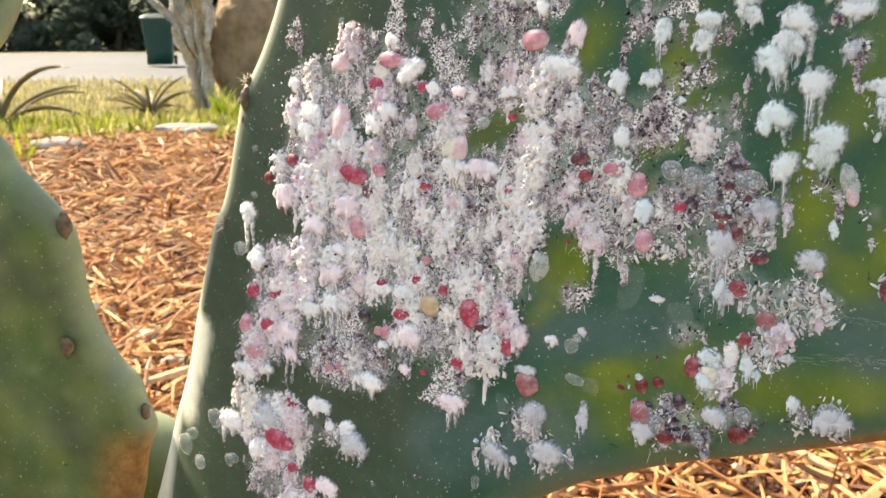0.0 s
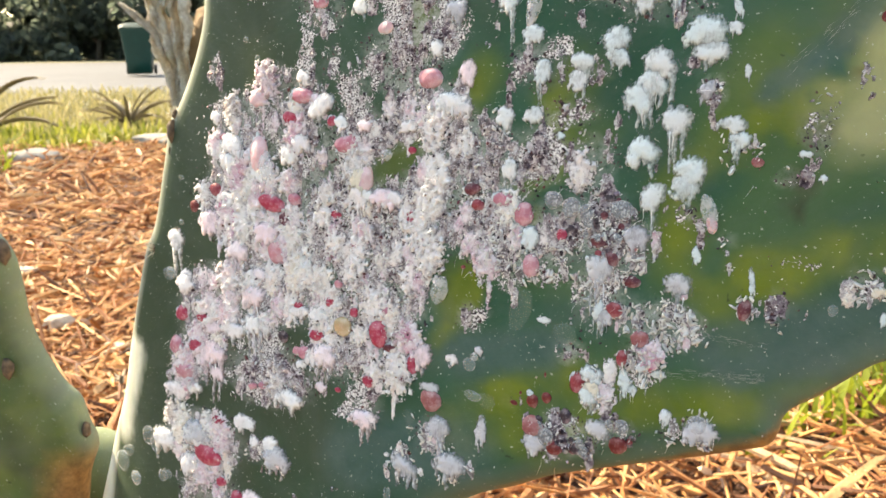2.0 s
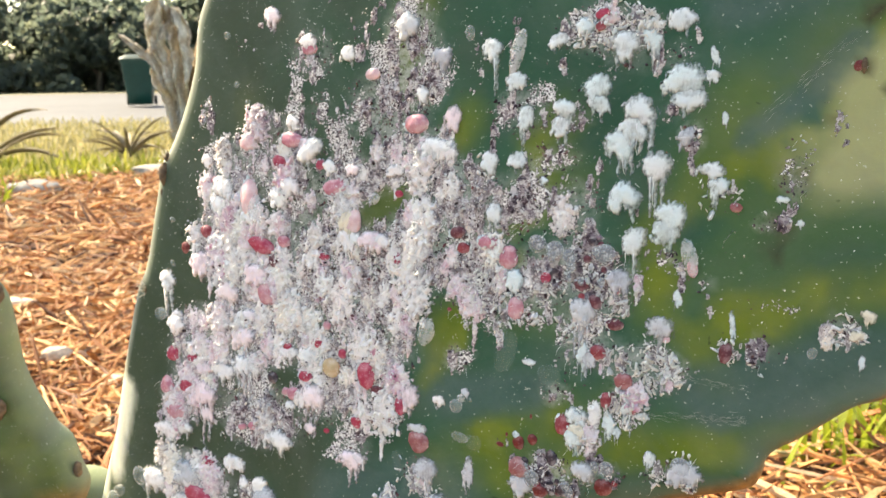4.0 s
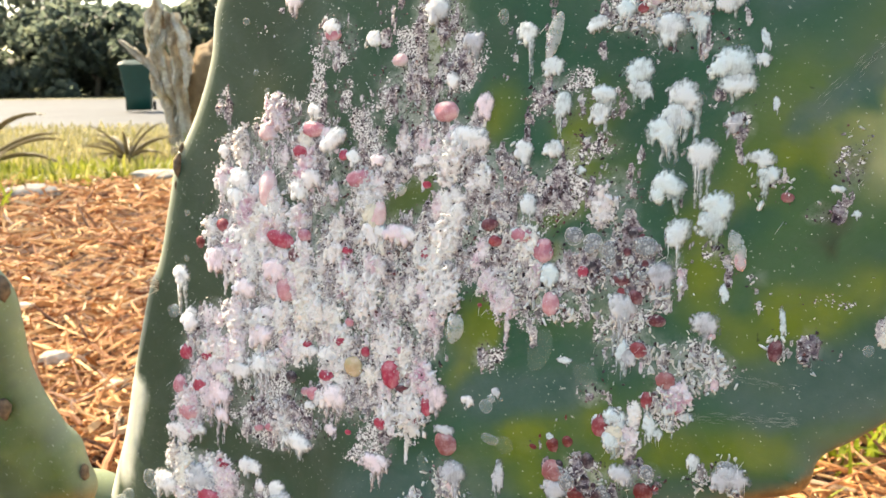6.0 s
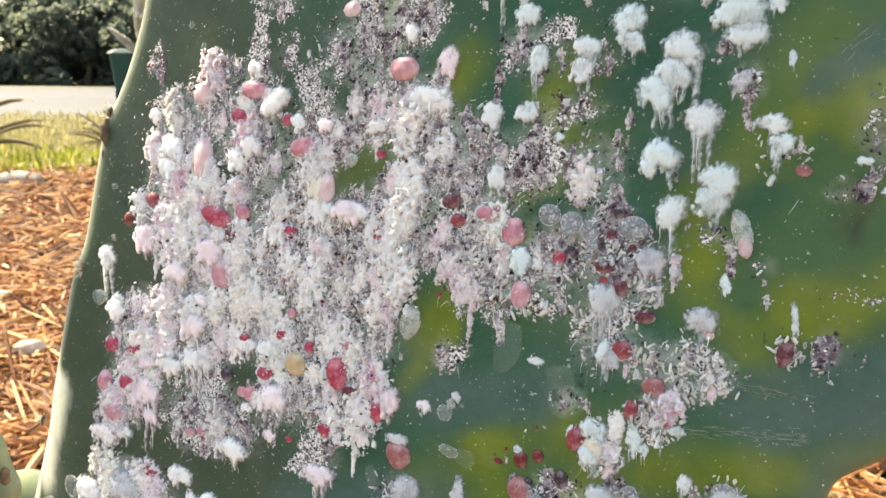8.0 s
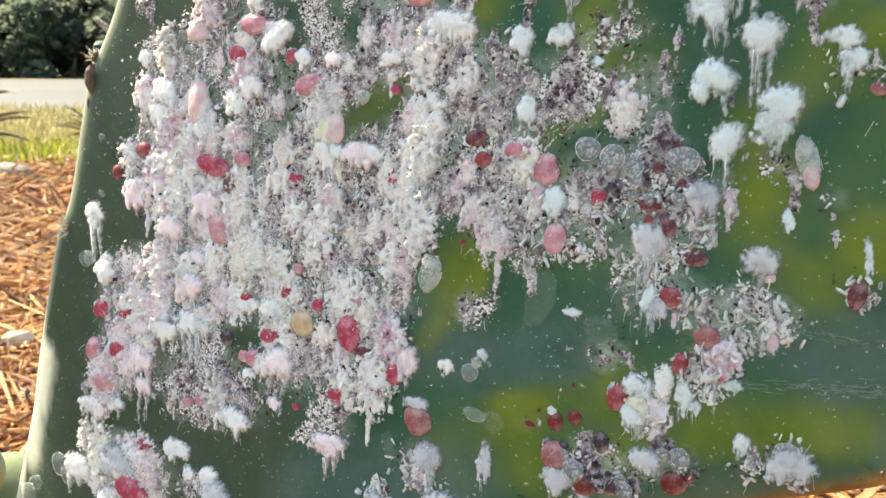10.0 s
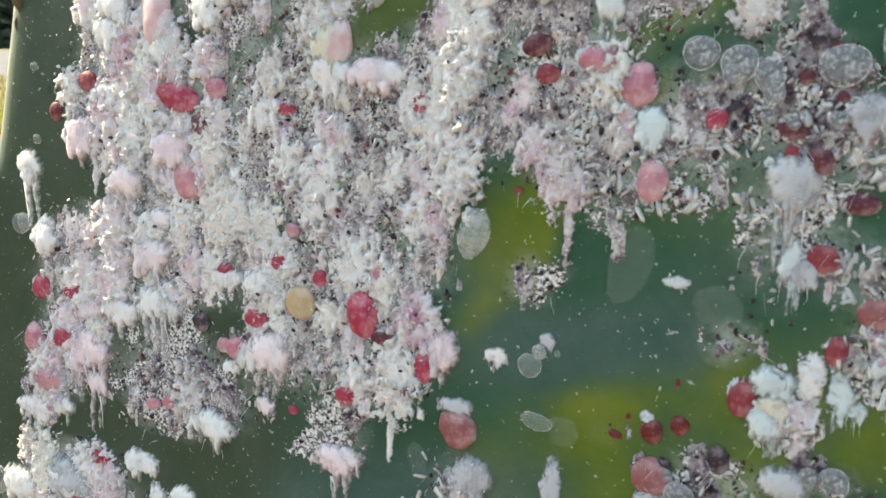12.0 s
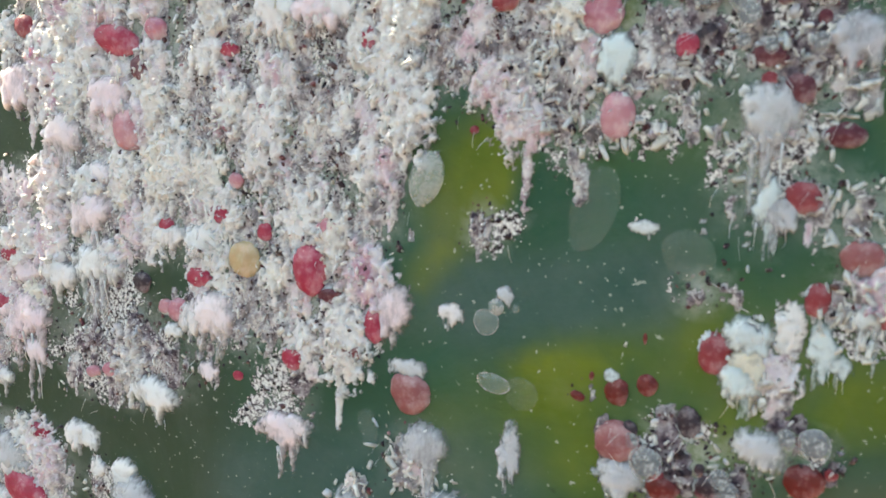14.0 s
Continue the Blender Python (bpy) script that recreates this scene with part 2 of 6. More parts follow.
def crust_sheet(t, b):
    """Cottony wax: white and cream clots, some stained pink or lilac, dirty grit between them."""
    c = ramp(t, noise_tex(t, 300, 7, 0.7), (0.28, (0.67, 0.61, 0.58)), (0.42, (0.82, 0.77, 0.75)), (0.7, (0.87, 0.84, 0.82)))
    c = mix(t, attribute(t, "cream"), c, ramp(t, noise_tex(t, 400, 6), (0.35, (0.72, 0.62, 0.48)), (0.6, (0.88, 0.83, 0.74))))
    p = ramp(t, noise_tex(t, 210, 6, 0.65, distort=0.5), (0.36, (0.80, 0.75, 0.76)), (0.52, (0.70, 0.54, 0.60)), (0.68, (0.46, 0.14, 0.25)))
    c = mix(t, attribute(t, "pink"), c, p)
    g = ramp(t, noise_tex(t, 480, 7, 0.72), (0.39, (0.045, 0.032, 0.042)), (0.48, (0.24, 0.19, 0.21)), (0.57, (0.58, 0.53, 0.52)), (0.72, (0.78, 0.75, 0.71)))
    c = mix(t, attribute(t, "grit"), c, g)
    soot = ramp(t, noise_tex(t, 420, 7, 0.7), (0.40, (0.030, 0.022, 0.034)), (0.54, (0.16, 0.12, 0.16)), (0.66, (0.60, 0.57, 0.60)))
    c = mix(t, maths(t, "MULTIPLY", attribute(t, "soot"), 0.5), c, soot)
    swarmed = ramp(t, noise_tex(t, 190, 4, 0.6), (0.42, (0, 0, 0)), (0.58, (1, 1, 1)))
    spots = ramp(t, noise_tex(t, 1250, 3, 0.6), (0.37, (1, 1, 1)), (0.43, (0, 0, 0)))
    spots = maths(t, "MULTIPLY", spots, swarmed)
    c = mix(t, maths(t, "MULTIPLY", spots, maths(t, "ADD", maths(t, "MULTIPLY", attribute(t, "grit"), 0.7), 0.3)), c, (0.06, 0.04, 0.055))
    t.links.new(c, b.inputs["Base Color"])
    b.inputs["Roughness"].default_value = 0.9
    b.inputs["Subsurface Weight"].default_value = 0.85
    b.inputs["Specular IOR Level"].default_value = 0.06
    b.inputs["Subsurface Radius"].default_value = (0.0030, 0.0026, 0.0023)
    b.inputs["Subsurface Scale"].default_value = 1.0
    bump(t, b, noise_tex(t, 1500, 8, 0.75), 0.5, 0.0005)
    veil(t, b, 0.40, 0.60, 1100, 0.8)


def lace(t, b):
    """Fine dirty crumbs in lacy clusters: white, grey and near-black, denser where the load attribute is high."""
    f = maths(t, "ADD", maths(t, "MULTIPLY", noise_tex(t, 300, 5, 0.6), 0.40), maths(t, "MULTIPLY", noise_tex(t, 1500, 4, 0.65), 0.45))
    f = maths(t, "ADD", f, maths(t, "MULTIPLY", attribute(t, "load"), 0.25))
    f = ramp(t, f, (0.555, (0, 0, 0)), (0.585, (1, 1, 1)))
    c = ramp(t, noise_tex(t, 2100, 3, 0.6), (0.39, (0.022, 0.018, 0.018)), (0.44, (0.17, 0.14, 0.15)), (0.50, (0.54, 0.51, 0.50)), (0.60, (0.78, 0.76, 0.73)))
    t.links.new(c, b.inputs["Base Color"])
    b.inputs["Roughness"].default_value = 0.85
    b.inputs["Specular IOR Level"].default_value = 0.1
    bump(t, b, noise_tex(t, 1800, 5, 0.7), 0.6, 0.0004)
    clear = t.nodes.new("ShaderNodeBsdfTransparent")
    m = t.nodes.new("ShaderNodeMixShader")
    t.links.new(f, m.inputs[0])
    t.links.new(clear.outputs[0], m.inputs[1])
    t.links.new(b.outputs[0], m.inputs[2])
    t.links.new(m.outputs[0], t.nodes["Material Output"].inputs["Surface"])


LACE = mat("crumb_lace", lace)
SHEET = mat("wax_sheet", crust_sheet)
SPECK = mat("dark_speck", wax([(0, (0.030, 0.022, 0.028)), (0.5, (0.055, 0.040, 0.050)), (0.8, (0.11, 0.07, 0.07)), (1, (0.16, 0.05, 0.06))], 0.45))
POWDER = mat("wax_powder", wax([(0, (0.86, 0.85, 0.84)), (0.7, (0.82, 0.81, 0.80)), (0.93, (0.76, 0.68, 0.68)), (1, (0.45, 0.36, 0.38))]))
FIBRE = mat("wax_fibre", wax([(0, (0.86, 0.86, 0.86)), (1, (0.80, 0.80, 0.82))], 0.5))
LUMP = {
    "crimson": mat("crimson_lump", lump_skin((0.29, 0.015, 0.045), (0.44, 0.050, 0.105), 0.5)),
    "pink": mat("pink_lump", lump_skin((0.42, 0.17, 0.21), (0.54, 0.29, 0.33), 0.7)),
    "rose": mat("rose_lump", lump_skin((0.39, 0.12, 0.17), (0.54, 0.26, 0.31), 0.75)),
    "blush": mat("blush_lump", lump_skin((0.56, 0.35, 0.37), (0.66, 0.48, 0.50), 0.9)),
    "salmon": mat("salmon_lump", lump_skin((0.23, 0.070, 0.075), (0.32, 0.125, 0.13), 0.5)),
    "brick_red": mat("brick_red_lump", lump_skin((0.19, 0.020, 0.032), (0.30, 0.050, 0.064), 0.45)),
    "oxblood": mat("oxblood_lump", lump_skin((0.10, 0.010, 0.010), (0.20, 0.022, 0.020), 0.35)),
    "maroon": mat("maroon_lump", lump_skin((0.075, 0.012, 0.022), (0.16, 0.035, 0.050), 0.5)),
    "plum": mat("plum_lump", lump_skin((0.020, 0.012, 0.020), (0.055, 0.030, 0.045), 0.6)),
    "tan": mat("tan_lump", lump_skin((0.40, 0.28, 0.15), (0.54, 0.42, 0.26), 0.4)),
}
FILM = {
    "clear": mat("clear_film", film(0.22, (0.75, 0.78, 0.76))),
    "white": mat("white_film", film(0.45, (0.82, 0.82, 0.82))),
    "grey": mat("grey_film", film(0.22, (0.60, 0.64, 0.68))),
    "faint": mat("faint_film", film(0.10, (0.62, 0.66, 0.62))),
}
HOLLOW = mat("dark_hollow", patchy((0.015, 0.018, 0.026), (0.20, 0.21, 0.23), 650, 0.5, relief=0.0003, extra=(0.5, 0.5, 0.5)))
SCAR = mat("pale_scar", patchy((0.24, 0.26, 0.22), (0.42, 0.42, 0.37), 500, 0.7, relief=0.0003))
CORK = mat("cork_scar", patchy((0.05, 0.032, 0.020), (0.23, 0.15, 0.09), 400, relief=0.001))
SPINE = mat("pale_spine", patchy((0.55, 0.47, 0.32), (0.75, 0.68, 0.52), 600, 0.5, relief=0.0002))
MULCH = mat("mulch_chips", chips)
SOIL = mat("mulch_bed", patchy((0.035, 0.014, 0.007), (0.13, 0.05, 0.018), 45, 0.9, relief=0.01))
LAWN = mat("dry_lawn", patchy((0.10, 0.088, 0.040), (0.19, 0.160, 0.085), 9, 0.9, relief=0.02, extra=(0.10, 0.110, 0.03)))
ROAD = mat("pale_road", patchy((0.070, 0.072, 0.077), (0.100, 0.102, 0.107), 3, 0.85, relief=0.004))
TURF = mat("turf_blade", leafy([(0, (0.16, 0.19, 0.020)), (0.5, (0.30, 0.31, 0.045)), (1, (0.42, 0.37, 0.13))], 0.45))
GRASS = mat("grass_blade", leafy([(0, (0.10, 0.17, 0.012)), (0.5, (0.24, 0.31, 0.025)), (1, (0.42, 0.40, 0.08))], 0.5))
STRAW = mat("dry_straw", leafy([(0, (0.50, 0.50, 0.30)), (1, (0.60, 0.58, 0.38))], 0.4))
DRY = mat("dry_blade", leafy([(0, (0.22, 0.20, 0.075)), (0.6, (0.36, 0.31, 0.14)), (1, (0.46, 0.40, 0.22))], 0.5, 0.8))
AGAVE = mat("agave_leaf", leafy([(0, (0.14, 0.12, 0.075)), (1, (0.27, 0.215, 0.135))], 0.2, 0.6))
# leaf green made paler and bluer, with the distant haze put into it
LEAF = mat("tree_leaf", leafy([(0, (0.095, 0.120, 0.100)), (0.6, (0.140, 0.175, 0.135)), (1, (0.22, 0.245, 0.17))], 0.72))
BARK = mat("bark", patchy((0.05, 0.04, 0.03), (0.16, 0.13, 0.10), 12, 0.9, relief=0.02))
OLD = mat("old_cactus_bark", patchy((0.46, 0.38, 0.28), (0.84, 0.78, 0.66), 14, 0.85, relief=0.02, extra=(0.88, 0.85, 0.78)))
let_through(OLD, 0.3)
HUSK = mat("brown_husk", patchy((0.15, 0.095, 0.05), (0.34, 0.24, 0.14), 9, 0.85, relief=0.01))
BIN = mat("green_plastic", patchy((0.004, 0.040, 0.030), (0.007, 0.06, 0.045), 6, 0.42, relief=0.0005))
RUBBER = mat("black_rubber", patchy((0.015, 0.015, 0.015), (0.03, 0.03, 0.03), 30, 0.8, relief=0.001))
STONE = mat("pale_stone", patchy((0.17, 0.15, 0.13), (0.36, 0.34, 0.31), 18, 0.85, relief=0.004))
WOODCHUNK = mat("weathered_wood", patchy((0.36, 0.27, 0.19), (0.70, 0.60, 0.48), 60, 0.8, relief=0.003))


# ---- mesh tools ----
def mesh(name, verts, faces, material, smooth=True):
    me = bpy.data.meshes.new(name)
    me.from_pydata([tuple(v) for v in verts], [], [tuple(f) for f in faces])
    me.materials.append(material)
    if smooth:
        me.polygons.foreach_set("use_smooth", [True] * len(me.polygons))
    me.update()
    return me


def part(name, bm, material, parent, label=""):
    """Links a bmesh (or a finished mesh) as one object under a thing or a part."""
    if isinstance(bm, bmesh.types.BMesh):
        me = bpy.data.meshes.new(name)
        bm.to_mesh(me)
        bm.free()
        me.materials.append(material)
        me.polygons.foreach_set("use_smooth", [True] * len(me.polygons))
    else:
        me = bm
    ob = new(name, me)
    ob.parent = parent
    return tagged(ob, label)


def ico(level):
    bm = bmesh.new()
    bmesh.ops.create_icosphere(bm, subdivisions=level, radius=1)
    v = np.array([x.co[:] for x in bm.verts])
    f = np.array([[x.index for x in y.verts] for y in bm.faces])
    bm.free()
    return v, f


ICO = {k: ico(k) for k in (1, 2, 3, 4)}


def rough_ball(level, size, amount, freq, seed):
    """A ball with fractal bumps, in metres."""
    v, f = ICO[level]
    off = Vector((seed * 3.17, seed * 1.31, seed * 0.77))
    k = np.array([1 + amount * noise.fractal(Vector(p) * freq + off, 0.6, 2.2, 6 if level > 3 else 4) for p in v])
    return v * k[:, None] * np.array(size), f


def fuse(*pieces):
    vs, fs, n = [], [], 0
    for v, f in pieces:
        vs.append(np.asarray(v))
        fs += [tuple(int(i) + n for i in q) for q in f]
        n += len(v)
    return np.vstack(vs), fs


def strand(points, radii, sides=5):
    """A tapering thread along points."""
    vs, fs = [], []
    for i, (p, r) in enumerate(zip(points, radii)):
        d = Vector(points[min(i + 1, len(points) - 1)]) - Vector(points[max(i - 1, 0)])
        q = d.to_track_quat("Z", "Y")
        for s in range(sides):
            a = 2 * math.pi * s / sides
            vs.append(Vector(p) + q @ Vector((math.cos(a) * r, math.sin(a) * r, 0)))
    for i in range(len(points) - 1):
        for s in range(sides):
            a, b = i * sides + s, i * sides + (s + 1) % sides
            fs.append((a, b, b + sides, a + sides))
    fs.append(tuple(range(sides))[::-1])
    fs.append(tuple((len(points) - 1) * sides + s for s in range(sides)))
    return [tuple(v) for v in vs], fs


def swarm(shape, places, sizes, spins, jitter=0.0, rng=None):
    """Many small copies of one shape joined into one set of vertices and faces."""
    v, f = shape
    n, m = len(places), len(v)
    q = spins
    w, x, y, z = q[:, 0], q[:, 1], q[:, 2], q[:, 3]
    R = np.stack([1 - 2 * (y * y + z * z), 2 * (x * y - z * w), 2 * (x * z + y * w),
                  2 * (x * y + z * w), 1 - 2 * (x * x + z * z), 2 * (y * z - x * w),
                  2 * (x * z - y * w), 2 * (y * z + x * w), 1 - 2 * (x * x + y * y)], 1).reshape(n, 3, 3)
    p = v[None] * sizes[:, None, :]
    if jitter:
        p = p * (1 + jitter * rng.standard_normal((n, m, 1)))
    p = np.einsum("nij,nmj->nmi", R, p) + places[:, None, :]
    faces = (f[None] + (np.arange(n) * m)[:, None, None]).reshape(-1, f.shape[1])
    return p.reshape(-1, 3), faces


def fast_mesh(name, verts, faces, material, smooth=True):
    me = bpy.data.meshes.new(name)
    k = faces.shape[1]
    me.vertices.add(len(verts))
    me.vertices.foreach_set("co", np.ascontiguousarray(verts, dtype=np.float32).ravel())
    me.loops.add(faces.size)
    me.loops.foreach_set("vertex_index", faces.astype(np.int32).ravel())
    me.polygons.add(len(faces))
    me.polygons.foreach_set("loop_start", np.arange(0, faces.size, k, dtype=np.int32))
    me.polygons.foreach_set("use_smooth", np.full(len(faces), smooth))
    me.materials.append(material)
    me.update(calc_edges=True)
    me.validate()
    return me


def any_spin(rng, n):
    q = rng.standard_normal((n, 4))
    return q / np.linalg.norm(q, axis=1)[:, None]


def spline(points, steps, closed=True):
    """A smooth curve through points."""
    p = [np.array(q, float) for q in points]
    n, out = len(p), []
    for i in range(n if closed else n - 1):
        a, b, c, d = (p[(i + k) % n] if closed else p[min(max(i + k, 0), n - 1)] for k in (-1, 0, 1, 2))
        for s in range(steps):
            t = s / steps
            out.append(0.5 * (2 * b + (c - a) * t + (2 * a - 5 * b + 4 * c - d) * t * t + (3 * b - a - 3 * c + d) * t ** 3))
    if not closed:
        out.append(p[-1])
    return np.array(out)


# ---- the ground, road and distance ----
def sheet(name, x0, x1, y0, y1, z, material, label, category, step=None, wave=0.0):
    nx, ny = (max(2, int((x1 - x0) / step)), max(2, int((y1 - y0) / step))) if step else (2, 2)
    xs, ys = np.linspace(x0, x1, nx), np.linspace(y0, y1, ny)
    v = [(x, y, z + (wave * noise.fractal(Vector((x * 1.7, y * 1.7, 3.0)), 0.8, 2, 4) if wave else 0)) for y in ys for x in xs]
    f = [(j * nx + i, j * nx + i + 1, (j + 1) * nx + i + 1, (j + 1) * nx + i) for j in range(ny - 1) for i in range(nx - 1)]
    return tagged(new(name, mesh(name, v, f, material)), label, category, kind="structure")


sheet("ground", -1500, 1500, -1500, 1500, -0.03, LAWN, "dry yellow-green lawn reaching to the tree line", "lawn")
sheet("road", -300, 300, 10.3, 26.4, -0.024, ROAD, "pale sunlit asphalt road beyond the lawn", "road")
BED = sheet("mulch_bed", -3.4, 3.6, -1.9, 4.5, 0.0, SOIL, "soil under shredded orange bark mulch round the cactus", "mulch bed", 0.05, 0.02)


def in_bed(x, y):
    """How far inside the bed's wavering edge a place lies; negative outside."""
    d = ((abs(x - 0.1) / 3.3) ** 4 + (abs(y - 1.28) / 3.1) ** 4) ** 0.25
    return 1 - d + 0.03 * noise.noise(Vector((x * 1.3, y * 1.3, 7.0)))


for vert in BED.data.vertices:
    vert.co.z -= 0.08 * min(1.0, max(0.0, 0.03 - in_bed(vert.co.x, vert.co.y)) / 0.05)
BED.data.update()


def mulch_layer():
    """Shredded bark: long splinters lying on one another."""
    rng = np.random.default_rng(5)
    box = np.array([(-1, -.5, 0), (-.4, -.62, -.1), (.5, -.45, .15), (1, -.12, .1), (1, .2, .0), (.3, .55, .12), (-.5, .42, -.05), (-1, .25, .1),
                    (-.9, -.2, .9), (-.2, -.3, 1.1), (.6, -.15, 1.0), (.9, .05, .7), (.2, .3, 1.0), (-.6, .2, .8)])
    fc = np.array([(0, 1, 8), (1, 9, 8), (1, 2, 9), (2, 10, 9), (2, 3, 10), (3, 11, 10), (3, 4, 11), (4, 5, 11), (5, 12, 11), (5, 6, 12), (6, 13, 12), (6, 7, 13), (7, 0, 13), (0, 8, 13), (8, 9, 13), (9, 12, 13), (9, 10, 12), (10, 11, 12)])
    place, size = [], []
    for x0, x1, y0, y1, n, big in ((-1.2, 1.2, 0.2, 2.2, 30000, 1.0), (-2.6, 1.8, 2.2, 4.45, 14000, 1.35), (-3.3, 3.5, -1.9, 4.5, 13000, 2.0)):
        p = np.stack([rng.uniform(x0, x1, n), rng.uniform(y0, y1, n), rng.uniform(0.0, 0.045, n)], 1)
        ragged = np.array([0.14 * noise.fractal(Vector((x * 2.1, y * 2.1, 5.0)), 0.8, 2, 3) for x, y, _ in p])
        if big > 1.5:      # coarse chips thin out towards the finely shredded part
            p = p[~((np.abs(p[:, 0]) < 1.0 + ragged) & (p[:, 1] > 0.35 + ragged) & (p[:, 1] < 2.2)) & ~((np.abs(p[:, 0] + 0.4) < 2.0 + 2 * ragged) & (p[:, 1] > 2.1))]
        elif big < 1.2:
            p = p[rng.uniform(size=n) < np.clip((1.25 + ragged - np.abs(p[:, 0])) / 0.25, 0, 1) * np.clip((p[:, 1] - 0.18 + ragged) / 0.25, 0, 1)]
        else:
            p = p[rng.uniform(size=n) < np.clip((2.3 + ragged - np.abs(p[:, 0] + 0.4)) / 0.4, 0, 1)]
        n = len(p)
        place.append(p)
        l = rng.gamma(3.0, 0.0125, n).clip(0.008, 0.09) * big
        w = (0.0016 + rng.gamma(1.4, 0.0019, n)).clip(0, 0.011) * big
        size.append(np.stack([l, w, w * rng.uniform(0.4, 0.9, n)], 1))
    place, size = np.vstack(place), np.vstack(size)
    ok = np.array([in_bed(x, y) > 0 for x, y, _ in place])
    place, size = place[ok], size[ok]
    n = len(place)
    yaw, tip, roll = rng.uniform(0, 2 * np.pi, n), rng.normal(0, 0.30, n), rng.normal(0, 0.5, n)
    qs = [Euler((r, t, y)).to_quaternion() for r, t, y in zip(roll, tip, yaw)]
    v, f = swarm((box, fc), place, size, np.array([q[:] for q in qs]), 0.06, rng)
    return tagged(new("bark_mulch", fast_mesh("bark_mulch", v, f, MULCH, False)), "loose layer of shredded orange-brown bark mulch on the bed", "mulch", kind="stuff")


mulch_layer()


def blade(rng, length, width, lean, curl, segs=6, fold=0.35):
    """One grass or agave leaf along +x as it bends over, channelled across."""
    vs, fs = [], []
    x = z = 0.0
    a = lean
    for i in range(segs + 1):
        s = i / segs
        w = width * (0.55 + 0.9 * s - 1.45 * s * s) * 0.9 + width * 0.03
        vs += [(x, -w, z + w * fold), (x, 0, z), (x, w, z + w * fold)]
        x += math.cos(a) * length / segs
        z += math.sin(a) * length / segs
        a -= curl / segs
    for i in range(segs):
        b = i * 3
        fs += [(b, b + 1, b + 4, b + 3), (b + 1, b + 2, b + 5, b + 4)]
    return np.array(vs), fs


def turf(seed, count, start, spread, most, tall, material, name, label):
    """Upright blades strewn from the edge of the bed outwards."""
    rng = np.random.default_rng(seed)
    shapes = [blade(rng, 1, 0.075, r, c, 3) for r, c in ((1.5, 0.5), (1.3, 1.0), (1.1, 1.2), (1.4, 0.1))]
    vs, fs, base = [], [], 0
    for v, f in shapes:
        y = start + rng.gamma(1.3, spread, count)
        x = rng.uniform(-3.4, 0.2, count) * (0.5 + y / 9)
        bare = ((np.abs(x + 1.36) > 0.24) | (y > 4.75)) & (y < most)
        x, y = x[bare], y[bare]
        n = len(x)
        h = rng.gamma(4, tall / 4, n).clip(0.02, 0.15) * np.where(y > 5.0, 0.6, 1)
        q = np.array([Euler((0, 0, a)).to_quaternion()[:] for a in rng.uniform(0, 6.28, n)])
        a, b = swarm((v, np.array(f)), np.stack([x, y, np.full(n, -0.03)], 1), np.stack([h, h * 1.6, h], 1), q)
        vs.append(a)
        fs.append(b + base)
        base += len(a)
    return tagged(new(name, fast_mesh(name, np.vstack(vs), np.vstack(fs), material)), label, "grass", kind="stuff")


turf(11, 5200, 4.15, 0.45, 9.0, 0.072, TURF, "grass", "pale sunlit tufts of grass along the mulch edge")
turf(12, 5200, 5.0, 2.4, 10.8, 0.09, DRY, "dry_grass", "short dry straw-coloured grass between the bed and the road")


def grass_clump(x, y, seed, count, tall):
    rng = np.random.default_rng(seed)
    clump = tagged(new("grass_clump"), "clump of broad bright green grass blades in the mulch", "grass", "grass clumps")
    clump.matrix_world = pose(x, y, 0)
    for i in range(count):
        v, f = blade(rng, tall * rng.uniform(0.6, 1.1), rng.uniform(0.004, 0.009), rng.uniform(0.95, 1.55), rng.uniform(0.2, 1.3), 7)
        ob = part("blade", mesh("blade", v, f, GRASS), None, clump)
        ob.matrix_local = pose(rng.normal(0, 0.03), rng.normal(0, 0.03), 0.02, 0, 0, rng.uniform(0, 360))


for x, y, k, count, tall in ((0.50, 1.02, 1, 12, 0.10), (0.56, 1.03, 2, 14, 0.12), (0.63, 1.07, 3, 16, 0.14), (0.70, 1.12, 4, 16, 0.16), (0.78, 1.16, 6, 14, 0.16), (0.45, 0.98, 7, 4, 0.08)):
    grass_clump(x, y, k, count, tall)
grass_clump(-1.66, 3.45, 5, 12, 0.2)
grass_clump(-1.36, 5.35, 8, 34, 0.24)
grass_clump(-1.24, 5.20, 9, 26, 0.20)


def dry_blade(x, y, turn):
    v, f = blade(np.random.default_rng(4), 0.13, 0.012, 0.95, 1.7, 10, 0.5)
    u = v - np.array((0, 0, 0.0012))
    ob = tagged(new("dry_leaf", mesh("dry_leaf", *fuse((v, f), (u, [tuple(reversed(q)) for q in f])), STRAW)), "pale dried grass leaf arching over the mulch", "leaf")
    ob.matrix_world = pose(x, y, 0.02, 0, 0, turn)


dry_blade(0.47, 1.00, 215)


def agave(x, y, blades, reach, seed, label):
    rng = np.random.default_rng(seed)
    plant = tagged(new("agave"), label, "agave", "agaves")
    plant.matrix_world = pose(x, y, -0.02)
    for i in range(blades):
        v, f = blade(rng, reach * rng.uniform(0.75, 1.1), reach * 0.05, rng.uniform(0.6, 1.45), rng.uniform(0.5, 1.7), 10, 0.8)
        u = v.copy()
        u[:, 2] -= 0.008
        n = len(v)
        vv, ff = fuse((v, f), (u, [tuple(reversed(q)) for q in f]))
        ob = part("leaf", mesh("leaf", vv, ff, AGAVE), None, plant)
        ob.matrix_local = pose(0, 0, 0, 0, 0, 360 * i / blades + rng.uniform(-14, 14))


